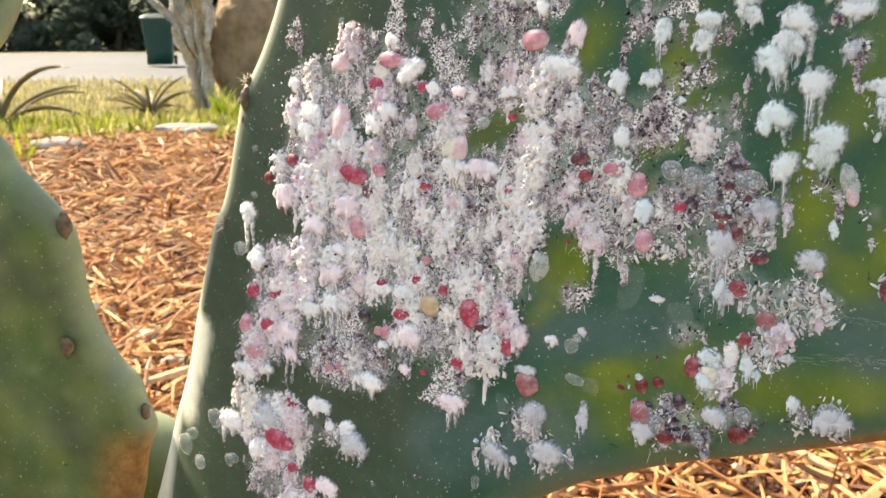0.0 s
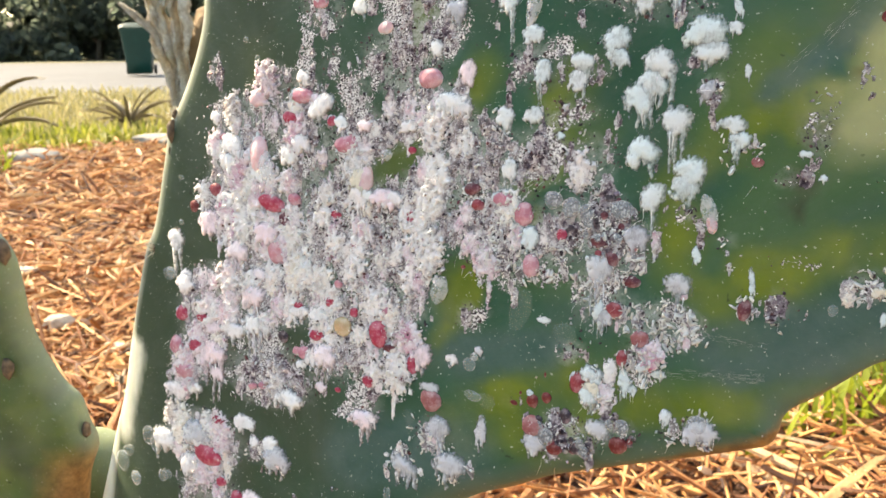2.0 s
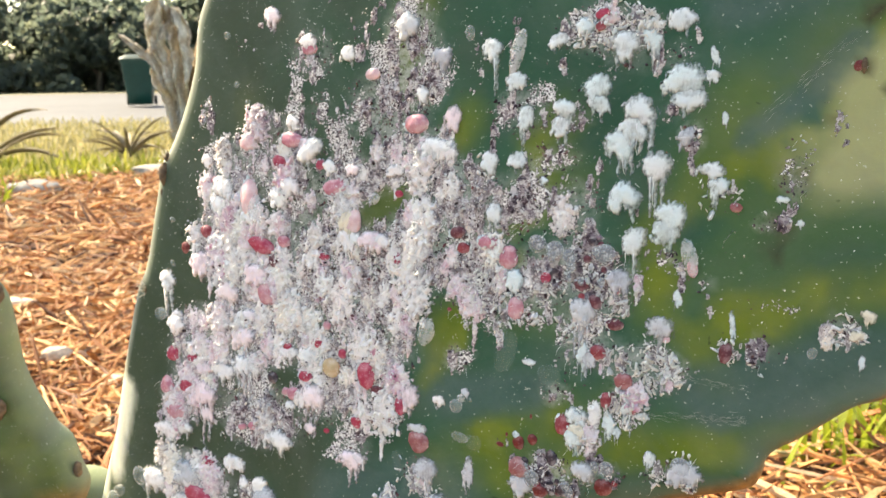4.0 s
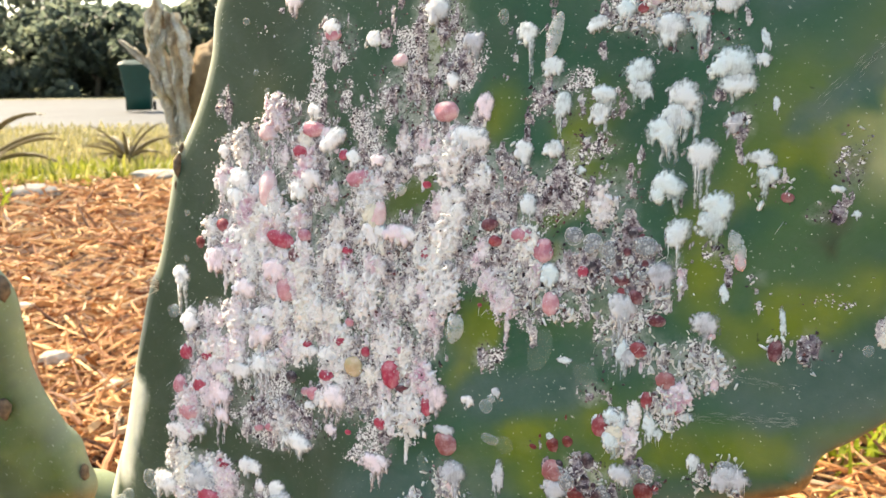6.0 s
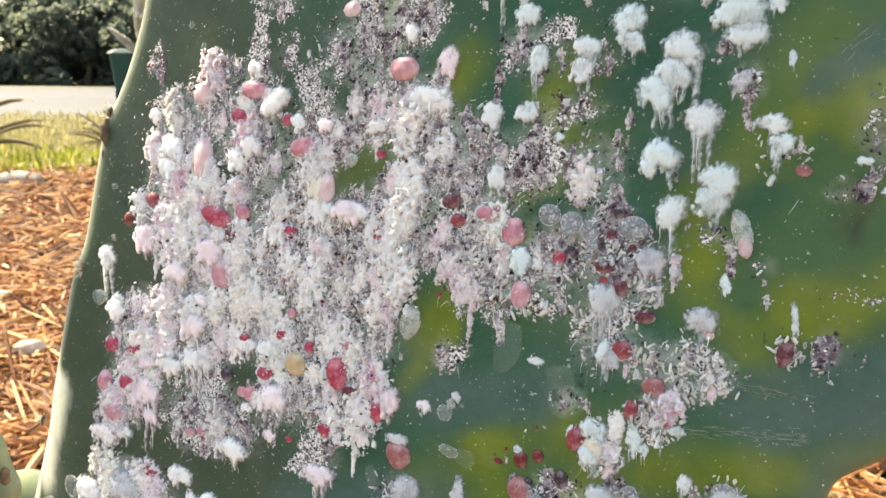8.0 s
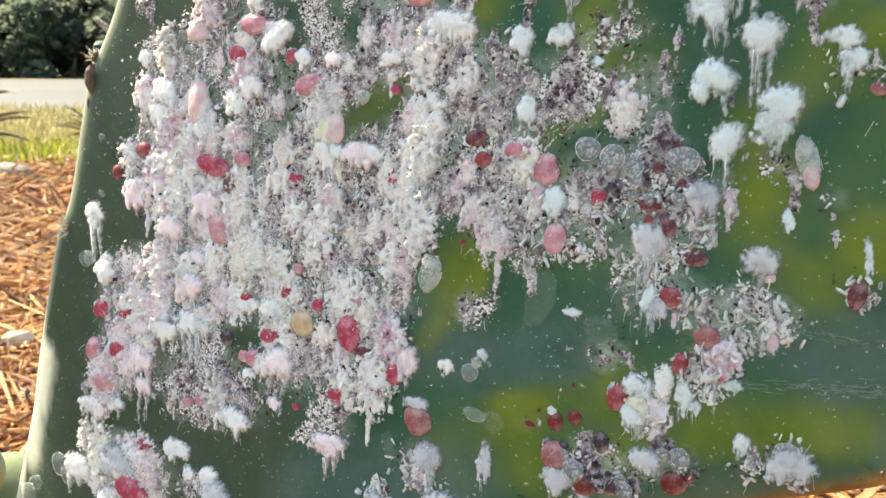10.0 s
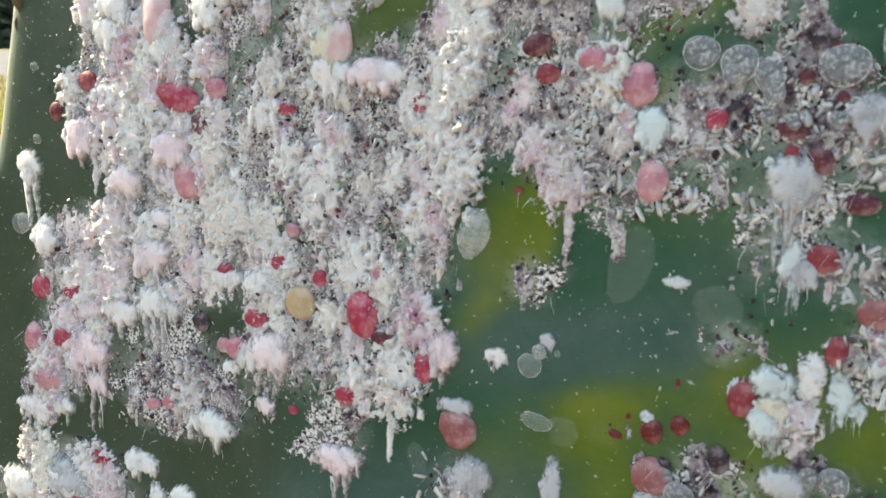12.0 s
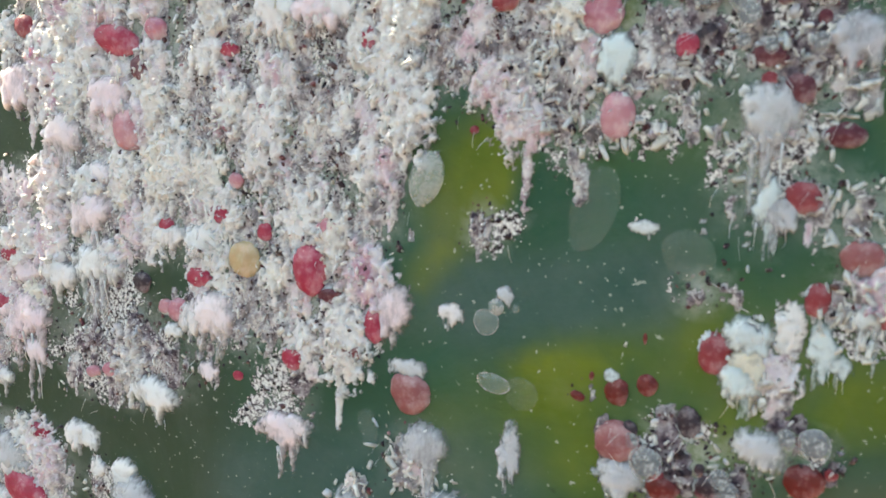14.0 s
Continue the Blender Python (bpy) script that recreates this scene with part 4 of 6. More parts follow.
def cactus_pad(name, outline, matrix, parent, thick, rich=False, cork=None, step=2.0):
    """A pad: rounded rim, slightly uneven faces. outline in millimetres."""
    from mathutils import geometry
    curve = spline(outline, 10)
    seg = np.roll(curve, -1, 0) - np.roll(curve, 1, 0)
    nrm = np.stack([-seg[:, 1], seg[:, 0]], 1)
    nrm /= np.linalg.norm(nrm, axis=1)[:, None]
    area = 0.5 * float(np.sum(curve[:, 0] * np.roll(curve[:, 1], -1) - np.roll(curve[:, 0], -1) * curve[:, 1]))
    if area < 0:
        nrm = -nrm
    r = thick / 2
    rings, n = [], len(curve)
    back, ahead = curve - np.roll(curve, 10, 0), np.roll(curve, -10, 0) - curve
    turn = (back[:, 0] * ahead[:, 1] - back[:, 1] * ahead[:, 0]) * (1 if area > 0 else -1)
    lb, la = np.linalg.norm(back, axis=1), np.linalg.norm(ahead, axis=1)
    bend = np.arcsin(np.clip(turn / (lb * la), 0.0, 0.99)) * 2 / (lb + la)
    fit = np.minimum(r * (0.75 if rich else 1.0), 0.6 / np.maximum(bend, 1e-6))
    fit = np.min([np.roll(fit, q) for q in range(-7, 8)], axis=0)
    inset = np.mean([np.roll(fit, q) for q in range(-10, 11)], axis=0)[:, None]
    for k in range(-6, 7):
        a = math.pi / 2 * k / 6
        rings.append((curve + nrm * inset * (1 - math.cos(a)), r * math.sin(a)))
    inner = rings[-1][0]
    lo, hi = inner.min(0), inner.max(0)
    gx, gy = np.meshgrid(np.arange(lo[0], hi[0], step), np.arange(lo[1], hi[1], step))
    pts = np.stack([gx.ravel(), gy.ravel()], 1)
    pts = pts + np.random.default_rng(3).uniform(-0.25, 0.25, pts.shape) * step
    inside = np.zeros(len(pts), bool)
    x, y = pts[:, 0], pts[:, 1]
    for a, b in zip(inner, np.roll(inner, -1, 0)):
        hit = ((a[1] > y) != (b[1] > y)) & (x < (b[0] - a[0]) * (y - a[1]) / (b[1] - a[1] + 1e-12) + a[0])
        inside ^= hit
    pts = pts[inside]
    near = np.min(np.linalg.norm(pts[:, None, :] - inner[None, ::2, :], axis=2), axis=1)
    pts = pts[near > step * 0.6]
    co = [Vector(p) for p in np.vstack([inner, pts])]
    out = geometry.delaunay_2d_cdt(co, [(i, (i + 1) % n) for i in range(n)], [], 1, 1e-6)
    flat, tris = [v[:] for v in out[0]], [tuple(t) for t in out[2]]
    fn = len(flat)
    tri_n = sum((flat[t[1]][0] - flat[t[0]][0]) * (flat[t[2]][1] - flat[t[0]][1]) - (flat[t[2]][0] - flat[t[0]][0]) * (flat[t[1]][1] - flat[t[0]][1]) for t in tris[:50])
    if tri_n < 0:
        tris = [t[::-1] for t in tris]
    vs, fs = [], []
    for ring, z in rings:
        vs += [(p[0], p[1], z) for p in ring]
    for k in range(12):
        for i in range(n):
            a, b = k * n + i, k * n + (i + 1) % n
            fs.append((a, b, b + n, a + n) if area > 0 else (a, a + n, b + n, b))
    # faces: the ring's own vertices come first in the triangulation
    back, front = 0, 12 * n
    extra = len(vs)
    vs += [(p[0], p[1], r) for p in flat[n:]]
    vs += [(p[0], p[1], -r) for p in flat[n:]]
    m = fn - n
    fs += [tuple(front + i if i < n else extra + i - n for i in t) for t in tris]
    fs += [tuple(i if i < n else extra + m + i - n for i in reversed(t)) for t in tris]
    co = []
    for u, v, z in vs:
        h = face_height((u if rich else max(u, -90.0)) * MM, v * MM)
        swell = 0.6 * noise.noise(Vector((u * 0.05, v * 0.05, z * 0.05)))
        co.append((u * MM, v * MM, (z - r) * MM + (h if z > r * 0.9 else h * max(0.0, z / r)) + (0 if z > 0 else swell * MM)))
    me = mesh(name, co, fs, SKIN)
    vals = {k: [0.0] * len(vs) for k in ("yellowing", "deep", "bleach", "powder", "cork", "rim", "dulling", "bloom_sheen", "blot")}
    for i, (u, v, z) in enumerate(vs):
        w = 0.65 + 0.7 * noise.fractal(Vector((u * 0.045, v * 0.045, 5)), 0.8, 2, 4)
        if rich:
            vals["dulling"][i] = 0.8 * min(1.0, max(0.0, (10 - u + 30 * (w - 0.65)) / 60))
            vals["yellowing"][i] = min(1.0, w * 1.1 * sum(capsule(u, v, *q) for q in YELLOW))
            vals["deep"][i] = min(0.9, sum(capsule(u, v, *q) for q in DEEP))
            vals["bloom_sheen"][i] = min(0.7, sum(capsule(u, v, *q) for q in BLOOM_SHEEN))
            vals["bleach"][i] = min(0.85, 1.3 * w * sum(capsule(u, v, *q) for q in BLEACH))
            vals["blot"][i] = min(0.9, 1.6 * w * sum(capsule(u, v, *q) for q in BLOTS)) if z > 0 else 0.0
            vals["powder"][i] = min(1.0, max(0.0, cover(u, v) - 0.35) * 0.9) if z > 0 else 0.0
        else:
            vals["yellowing"][i] = min(1.0, max(0.0, 0.62 + 0.7 * (w - 0.65)))
            vals["dulling"][i] = min(0.9, max(0.0, 0.33 + 0.55 * noise.fractal(Vector((u * 0.06, v * 0.05, 8)), 0.8, 2, 4)))
            vals["bleach"][i] = min(0.4, max(0.06, 0.12 + 0.22 * noise.fractal(Vector((u * 0.09, v * 0.09, 18)), 0.7, 2, 3)))
        # paler towards the outermost line, painting the light on the rounded edge
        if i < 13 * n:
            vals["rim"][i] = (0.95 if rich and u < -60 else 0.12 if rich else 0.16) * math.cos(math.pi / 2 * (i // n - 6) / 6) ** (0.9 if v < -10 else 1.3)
        # lower-left sunlit patch painted pale, partly a waxy coat
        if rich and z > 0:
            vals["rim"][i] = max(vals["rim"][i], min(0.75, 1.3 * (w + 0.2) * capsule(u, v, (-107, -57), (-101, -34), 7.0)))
        if cork:
            vals["cork"][i] = min(1.0, sum(capsule(u, v, *q) for q in cork))
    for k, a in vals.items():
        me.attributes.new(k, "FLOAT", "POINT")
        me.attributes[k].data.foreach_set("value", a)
    ob = part(name, me, None, parent)
    ob.matrix_world = matrix
    return ob


plant = tagged(new("prickly_pear"), "prickly pear cactus with broad blue-green pads covered in white wax crust", "cactus")
plant.matrix_world = pose(0, 0.30, 0)
bpy.context.view_layer.update()
MAIN_EDGE = ((-74.2, 77), (-77, 60), (-81, 48), (-85.5, 39), (-89, 34), (-91, 22), (-94, 6), (-98.3, -3), (-102.5, -18), (-106.5, -33), (-109.5, -46), (-116, -64), (-123, -89), (-133, -120), (-129, -150), (-105, -158), (-77, -134),
             (-40, -92), (4.5, -55), (22.3, -45), (32.5, -39.8), (47.5, -34.2), (60.3, -29.6), (69.6, -26.0), (74.6, -23.8), (76.3, -21.2), (76.9, -18.0), (78.6, -15.4), (82.6, -12.4), (87.4, -8.2), (92.0, -4.3), (98.4, -0.8), (112, 11), (134, 40), (140, 78), (126, 118), (86, 146), (30, 152), (-24, 138), (-58, 106))
MAIN_EDGE = [(a - 1.1 if a < -60 else a, b) for a, b in MAIN_EDGE]
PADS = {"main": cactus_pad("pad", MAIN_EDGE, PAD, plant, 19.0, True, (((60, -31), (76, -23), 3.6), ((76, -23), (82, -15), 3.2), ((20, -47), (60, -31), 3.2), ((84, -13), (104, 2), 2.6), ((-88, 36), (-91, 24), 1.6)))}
SIDE = Matrix(((1, 0, 0, 0), (0, 0, -1, 0.246), (0, 1, 0, 0), (0, 0, 0, 1)))
SIDE_EDGE = ((-122, 475), (-116, 465), (-111, 459), (-106, 453), (-102, 446), (-100.5, 436), (-99.5, 425), (-96.5, 415), (-91.5, 405), (-86.5, 399), (-84.5, 391), (-82.5, 383), (-86, 373), (-89, 358), (-100, 330), (-124, 318),
             (-160, 336), (-196, 380), (-214, 430), (-204, 474), (-172, 494), (-142, 488))
PADS["side"] = cactus_pad("pad", [(a - 5.4, b) for a, b in SIDE_EDGE], SIDE, plant, 15.0, False, (((-94, 374), (-100, 350), 13), ((-84, 384), (-86, 394), 1.5)), 4.0)
HIGH_EDGE = ((-138, 0), (-132, 6), (-128.5, 15), (-127, 26), (-128, 50), (-138, 78), (-158, 92), (-180, 84), (-188, 56), (-184, 26), (-172, 4), (-156, -6), (-146, -5))
PADS["high"] = cactus_pad("pad", HIGH_EDGE, Matrix.Translation((-0.002, 0.268, 0.497)) @ Matrix.Rotation(radians(62), 4, "X"), plant, 12.0, False, None, 4.0)
LOW_EDGE = ((-130, 350), (-104, 362), (-74, 322), (-48, 250), (-52, 150), (-66, 60), (-78, -20), (-112, -20), (-132, 70), (-152, 170), (-156, 270))
PADS["low"] = cactus_pad("pad", LOW_EDGE, Matrix(((1, 0, 0, 0), (0, 0, -1, 0.288), (0, 1, 0, 0), (0, 0, 0, 1))), plant, 34.0, False, (((-100, 60), (-95, 260), 60),), 8.0)


def areole(pad, u, v, z, size, spines, way, seed, long=2.2):
    """A corky cushion with a brush of short spines."""
    rng = np.random.default_rng(seed)
    if pad == "main" and z >= 0:
        z += face_height(u * MM, v * MM) / MM
    v0, f0 = rough_ball(2, (size * (0.34 if z < 0 and pad == "main" else 0.55) * MM, size * MM, size * 0.45 * MM), 0.3, 2.0, seed)
    ob = part("areole", mesh("areole", v0, f0, CORK), None, PADS[pad], "brown corky areole")
    ob.matrix_local = pose(u * MM, v * MM, z * MM)
    pieces = []
    for i in range(spines):
        d = Vector(way) + Vector(rng.normal(0, 0.45, 3))
        d.normalize()
        p = Vector(rng.normal(0, 0.25 * size, 3)) * MM
        pieces.append(strand([tuple(p), tuple(p + d * long * MM * 0.5), tuple(p + d * long * MM * rng.uniform(0.8, 1.2))], [0.00013, 0.00010, 0.00003], 4))
    if pieces:
        sp = part("spines", mesh("spines", *fuse(*pieces), SPINE), None, PADS[pad], "tuft of fine pale spines")
        sp.matrix_local = pose(u * MM, v * MM, z * MM)


areole("main", -84.5, 35.5, -2.2, 1.5, 30, (-0.75, 0.55, 0.3), 1)
areole("main", -84.8, 31.0, -1.6, 3.4, 0, (-1, 0, 0), 2)
areole("main", -85.6, 25.5, -2.0, 2.0, 0, (-1, 0, 0), 9)
areole("main", -91.2, -2, -1.8, 2.1, 36, (-0.85, 0.45, 0.3), 3, 2.8)
areole("main", -105.5, -43, -2.0, 1.4, 18, (-0.85, 0.45, 0.3), 4, 2.2)
areole("side", -109.5, 412.5, 0.2, 3.4, 0, (0, 0, 1), 6)
areole("side", -108.1, 448.5, -3.0, 3.8, 0, (0, 0, 1), 7)
areole("side", -89.5, 390, -4, 2.6, 0, (0, 0, 1), 8)
areole("main", 88.6, 58.4, 0.05, 1.5, 0, (0, 0, 1), 30)


def scratch(u0, v0, u1, v1, count, spread, seed):
    """Healed pale scratches in the skin."""
    rng = np.random.default_rng(seed)
    lines = []
    for _ in range(count):
        a = rng.uniform(0, 0.9)
        b = min(1.0, a + rng.uniform(0.02, 0.16))
        o = rng.normal(0, spread)
        pts = []
        for q in np.linspace(a, b, 6):
            u, v = u0 + (u1 - u0) * q + rng.normal(0, 0.1), v0 + (v1 - v0) * q + o + rng.normal(0, 0.12)
            pts.append((u * MM, v * MM, face_height(u * MM, v * MM) + 0.02 * MM))
        lines.append(strand(pts, [w * MM * rng.uniform(0.3, 1.1) for w in (0.008, 0.02, 0.034, 0.034, 0.02, 0.008)], 4))
    ob = part("scratch", mesh("scratch", *fuse(*lines), SCAR), None, PADS["main"], "pale healed scratches in the skin")
    ob.matrix_local = Matrix()


scratch(46, -12.5, 74, -9.5, 46, 0.5, 1)
scratch(58, -2.5, 74, -3.5, 40, 0.5, 2)
scratch(72, 48, 88, 65, 36, 1.4, 3)
scratch(60, -10.5, 74, -10, 40, 0.4, 4)


def on_pad(u, v, n=0.0, turn=0.0):
    """A pose on the main pad's face; millimetres."""
    return PAD @ pose(u * MM, v * MM, face_height(u * MM, v * MM) + n * MM, 0, 0, turn)


# ---- the crust: wax clots, rice-like flakes, dark grains and threads ----
def build_crust():
    rng = np.random.default_rng(21)
    flake = (np.array([(-1, 0.1, 0), (-.75, -.7, .1), (.62, -.85, 0), (1, -.1, .1), (.7, .7, 0), (-.65, .85, .1), (-.6, 0, .8), (.55, -.1, .9), (-.6, 0, -.6), (.6, 0, -.6)]),
             np.array([(0, 1, 6), (1, 7, 6), (1, 2, 7), (2, 3, 7), (3, 4, 7), (4, 6, 7), (4, 5, 6), (5, 0, 6), (1, 0, 8), (2, 1, 8), (2, 8, 9), (3, 2, 9), (4, 3, 9), (5, 4, 8), (4, 9, 8), (0, 5, 8)]))
    # the fused mass, as a rough skin over the pad that breaks into drips and gaps
    step = 0.30
    us, ws = np.arange(-114, 104, step), np.arange(-92, 82, step)
    gu, gv = np.meshgrid(us, ws)
    fields = {k: np.zeros_like(gu) for k in ("white", "mixed", "pinkish", "grey", "specky", "flaky")}
    for a, c, b, d, k, style in PATCHES:
        fields[style] += k * np.clip(1 - ((gu - a) / (1.3 * b)) ** 2 - ((gv - c) / (1.3 * d)) ** 2, 0, None)
    body = 1.15 * fields["white"] + fields["mixed"] + 1.05 * fields["pinkish"] + 0.78 * fields["grey"] + 0.66 * fields["specky"] + 0.75 * fields["flaky"]
    total = np.maximum(1e-6, sum(fields.values()))
    C = np.minimum(1.1, body)
    gap = np.full(gu.shape, -1.0)
    warp, fuzz = np.zeros(gu.shape), np.zeros(gu.shape)
    for j, i in zip(*np.nonzero(C > 0.02)):
        u, v = gu[j, i], gv[j, i]
        gap[j, i] = 1.15 * C[j, i] - 0.90 + 1.30 * noise.fractal(Vector((u * 0.26, v * 0.12, 1.0)), 0.75, 2.1, 5)
        warp[j, i] = noise.fractal(Vector((u * 0.9, v * 0.7, 9.0)), 0.7, 2.1, 4)
        fuzz[j, i] = noise.fractal(Vector((u * 1.9, v * 1.5, 4.0)), 0.5, 2.2, 3)
    thin = np.clip(gap * 2.2, 0, 1) ** 0.6
    high = np.where(gap > 0, 0.08 + 0.30 * thin * np.clip(0.6 + 1.3 * warp, 0.1, 2) + 0.16 * np.abs(fuzz), -0.5)
    litter = np.where(gap > 0, 1.0, 0.0)
    opac = np.clip(0.35 + 1.5 * gap, 0, 1) * (gap > 0)
    tints = {"pink": fields["pinkish"] / total * 0.45 + 0.4 * fields["grey"] / total, "cream": np.zeros(gu.shape)}

    def clot(u, v, ru, rv, tall, pink, cream):
        """One cottony clot, or a drip, laid over what is there."""
        i0, i1 = int((u - 1.5 * ru + 114) / step), int((u + 1.5 * ru + 114) / step) + 2
        j0, j1 = int((v - 1.5 * rv + 92) / step), int((v + 1.5 * rv + 92) / step) + 2
        if i0 < 0 or j0 < 0 or i1 >= len(us) or j1 >= len(ws):
            return
        w = (slice(j0, j1), slice(i0, i1))
        d = ((gu[w] - u) / ru) ** 2 + ((gv[w] - v) / rv) ** 2
        d = np.sqrt(d) - 0.6 * warp[w] - 0.22 * fuzz[w]
        h = tall * np.sqrt(np.clip(1 - d * d * np.sign(d), 0, 1.2)) * (1 + 0.25 * fuzz[w] + 0.35 * warp[w])
        on = (d < 1) & (h > high[w])
        high[w] = np.where(on, np.maximum(high[w], h), high[w])
        opac[w] = np.where(on, np.maximum(opac[w], np.clip(1.15 - 0.95 * d, 0, 1)), opac[w])
        litter[w] = np.where(on, litter[w] * np.clip((d - 0.55) * 1.8, 0, 1), litter[w])
        tints["pink"][w] = np.where(on, pink, tints["pink"][w])
        tints["cream"][w] = np.where(on, cream, tints["cream"][w])

    rate = {"white": (0.060, 0.58), "mixed": (0.034, 0.48), "pinkish": (0.046, 0.52), "grey": (0.022, 0.28), "specky": (0.03, 0.17), "flaky": (0.055, 0.32)}
    for a, c, b, d, k, style in PATCHES:
        many, big = rate[style]
        for _ in range(int(math.pi * b * d * k * 1.25 * many)):
            r, t = math.sqrt(rng.uniform()) * 1.15, rng.uniform(0, 6.2832)
            u, v = a + b * r * math.cos(t), c + d * r * math.sin(t)
            i, j = int(round((u + 114) / step)), int(round((v + 92) / step))
            x = min(3.0, max(0.4, rng.gamma(3.2, big)))
            y, keep, tone = x * rng.uniform(1.0, 1.9), rng.uniform(), rng.uniform()
            if not (0 <= i < len(us) and 0 <= j < len(ws)) or (gap[j, i] < 0 and (keep > 0.16 or x > 0.9 or C[j, i] < 0.2)):
                continue
            share = 0.40 + 0.5 * fields["pinkish"][j, i] / total[j, i]
            pink = rng.uniform(0.4, 1.0) if tone < share else rng.uniform(0, 0.18)
            clot(u, v, 1.3 * x, 1.3 * y, min(1.1, x * rng.uniform(0.28, 0.50)), pink, rng.uniform(0.3, 0.9) if tone > 0.86 else 0.0)
            if rng.uniform() < 0.38:     # a tail running down from it
                l, w = rng.uniform(1.0, 3.4) * (0.5 + 0.5 * x), x * rng.uniform(0.16, 0.34)
                clot(u + rng.normal(0, 0.3) * x, v - y - l * 0.55, max(0.34, w), l, max(0.22, w * 0.8), pink, 0.0)
    high = np.where(high > -0.4, high + 0.08 * fuzz, high)
    solid = high > -0.4
    used = np.zeros(gu.shape, bool)
    quad = solid[:-1, :-1] | solid[1:, :-1] | solid[:-1, 1:] | solid[1:, 1:]
    used[:-1, :-1] |= quad
    used[1:, :-1] |= quad
    used[:-1, 1:] |= quad
    used[1:, 1:] |= quad
    index = np.full(gu.shape, -1)
    index[used] = np.arange(used.sum())
    ju, iu = np.nonzero(used)
    jig = rng.uniform(-0.35, 0.35, (len(ju), 3)) * step
    co = np.stack([gu[ju, iu], gv[ju, iu], np.maximum(high[ju, iu], 0.03)], 1) + jig * (1, 1, 0.5)
    co[:, 2] += [face_height(x * MM, y * MM) / MM for x, y in zip(gu[ju, iu], gv[ju, iu])]
    jq, iq = np.nonzero(quad)
    quads = np.stack([index[jq, iq], index[jq, iq + 1], index[jq + 1, iq + 1], index[jq + 1, iq]], 1)
    me = fast_mesh("wax_crust", co * MM, quads, SHEET)
    dirty = np.clip(0.62 * (fields["grey"] + fields["specky"]) / total + 0.8 * litter, 0, 1)
    for k, f in (("pink", tints["pink"]), ("cream", tints["cream"]), ("opac", np.where(solid, opac, 0.0)), ("grit", dirty), ("soot", fields["grey"] / total * np.where(litter > 0.2, 1.0, 0.35))):
        me.attributes.new(k, "FLOAT", "POINT")
        me.attributes[k].data.foreach_set("value", f[ju, iu].astype(np.float32))
    ob = tagged(new("wax_crust", me), "fused powdery white wax crust with pink stains on the cactus pad", "wax crust", kind="stuff")
    ob.matrix_world = PAD

    # a thin sheet of lacy crumbs over the skin, wherever the crust is near
    hop = 3
    lu, lv = gu[::hop, ::hop], gv[::hop, ::hop]
    spread = {k: f[::hop, ::hop] for k, f in fields.items()}
    load = np.minimum(0.9, 1.15 * spread["specky"] + 0.55 * (spread["white"] + spread["mixed"] + spread["pinkish"]) + 0.8 * (spread["grey"] + spread["flaky"]))
    ragged = np.array([noise.fractal(Vector((x * 0.11, y * 0.08, 12.0)), 0.7, 2.1, 4) for x, y in zip(lu.ravel(), lv.ravel())]).reshape(lu.shape)
    load = np.clip(load * (0.62 + 2.1 * ragged), 0, 0.85)
    near = load > 0.02
    cells = near[:-1, :-1] & near[1:, :-1] & near[:-1, 1:] & near[1:, 1:]
    index = np.arange(lu.size).reshape(lu.shape)
    jq, iq = np.nonzero(cells)
    quads = np.stack([index[jq, iq], index[jq, iq + 1], index[jq + 1, iq + 1], index[jq + 1, iq]], 1)
    keep, where = np.unique(quads, return_inverse=True)
    fu, fv = lu.ravel()[keep], lv.ravel()[keep]
    co = np.array([(x * MM, y * MM, face_height(x * MM, y * MM) + 0.06 * MM) for x, y in zip(fu, fv)])
    me = fast_mesh("wax_crumbs", co, where.reshape(quads.shape), LACE)
    me.attributes.new("load", "FLOAT", "POINT")
    me.attributes["load"].data.foreach_set("value", load.ravel()[keep].astype(np.float32))
    ob = tagged(new("wax_crumbs", me), "lacy film of dirty white and black wax crumbs on the skin", "wax crust", kind="stuff")
    ob.matrix_world = PAD

    def top(u, v):
        """The crust's height over the skin, in millimetres."""
        i, j = int(round((u + 114) / step)), int(round((v + 92) / step))
        return max(0.0, float(high[j, i])) if 0 <= i < len(us) and 0 <= j < len(ws) else 0.0

    recipe = {  # per square millimetre: clots, their size, flakes, dark grains
        "white": (0.02, 0.28, 0.08, 0.4), "mixed": (0.03, 0.24, 0.24, 0.9), "pinkish": (0.02, 0.26, 0.10, 0.5),
        "grey": (0.08, 0.28, 0.3, 1.0), "specky": (0.10, 0.18, 0.10, 0.9), "flaky": (0.08, 0.28, 0.9, 0.7)}
    bags = {k: [] for k in recipe}
    flakes, specks, threads = [], [], []

    def scatter(n, a, c, b, d, clumpy):
        r = np.sqrt(rng.uniform(0, 1, n)) * 1.12
        t = rng.uniform(0, 2 * np.pi, n)
        p = np.stack([a + b * r * np.cos(t), c + d * r * np.sin(t)], 1)
        keep = [noise.fractal(Vector((q[0] * 0.22, q[1] * 0.13, clumpy)), 0.7, 2, 4) * 0.62 + 0.40 * (1.25 - rr) > rng.uniform(-0.22, 0.30) for q, rr in zip(p, r)]
        return p[np.array(keep, bool)]

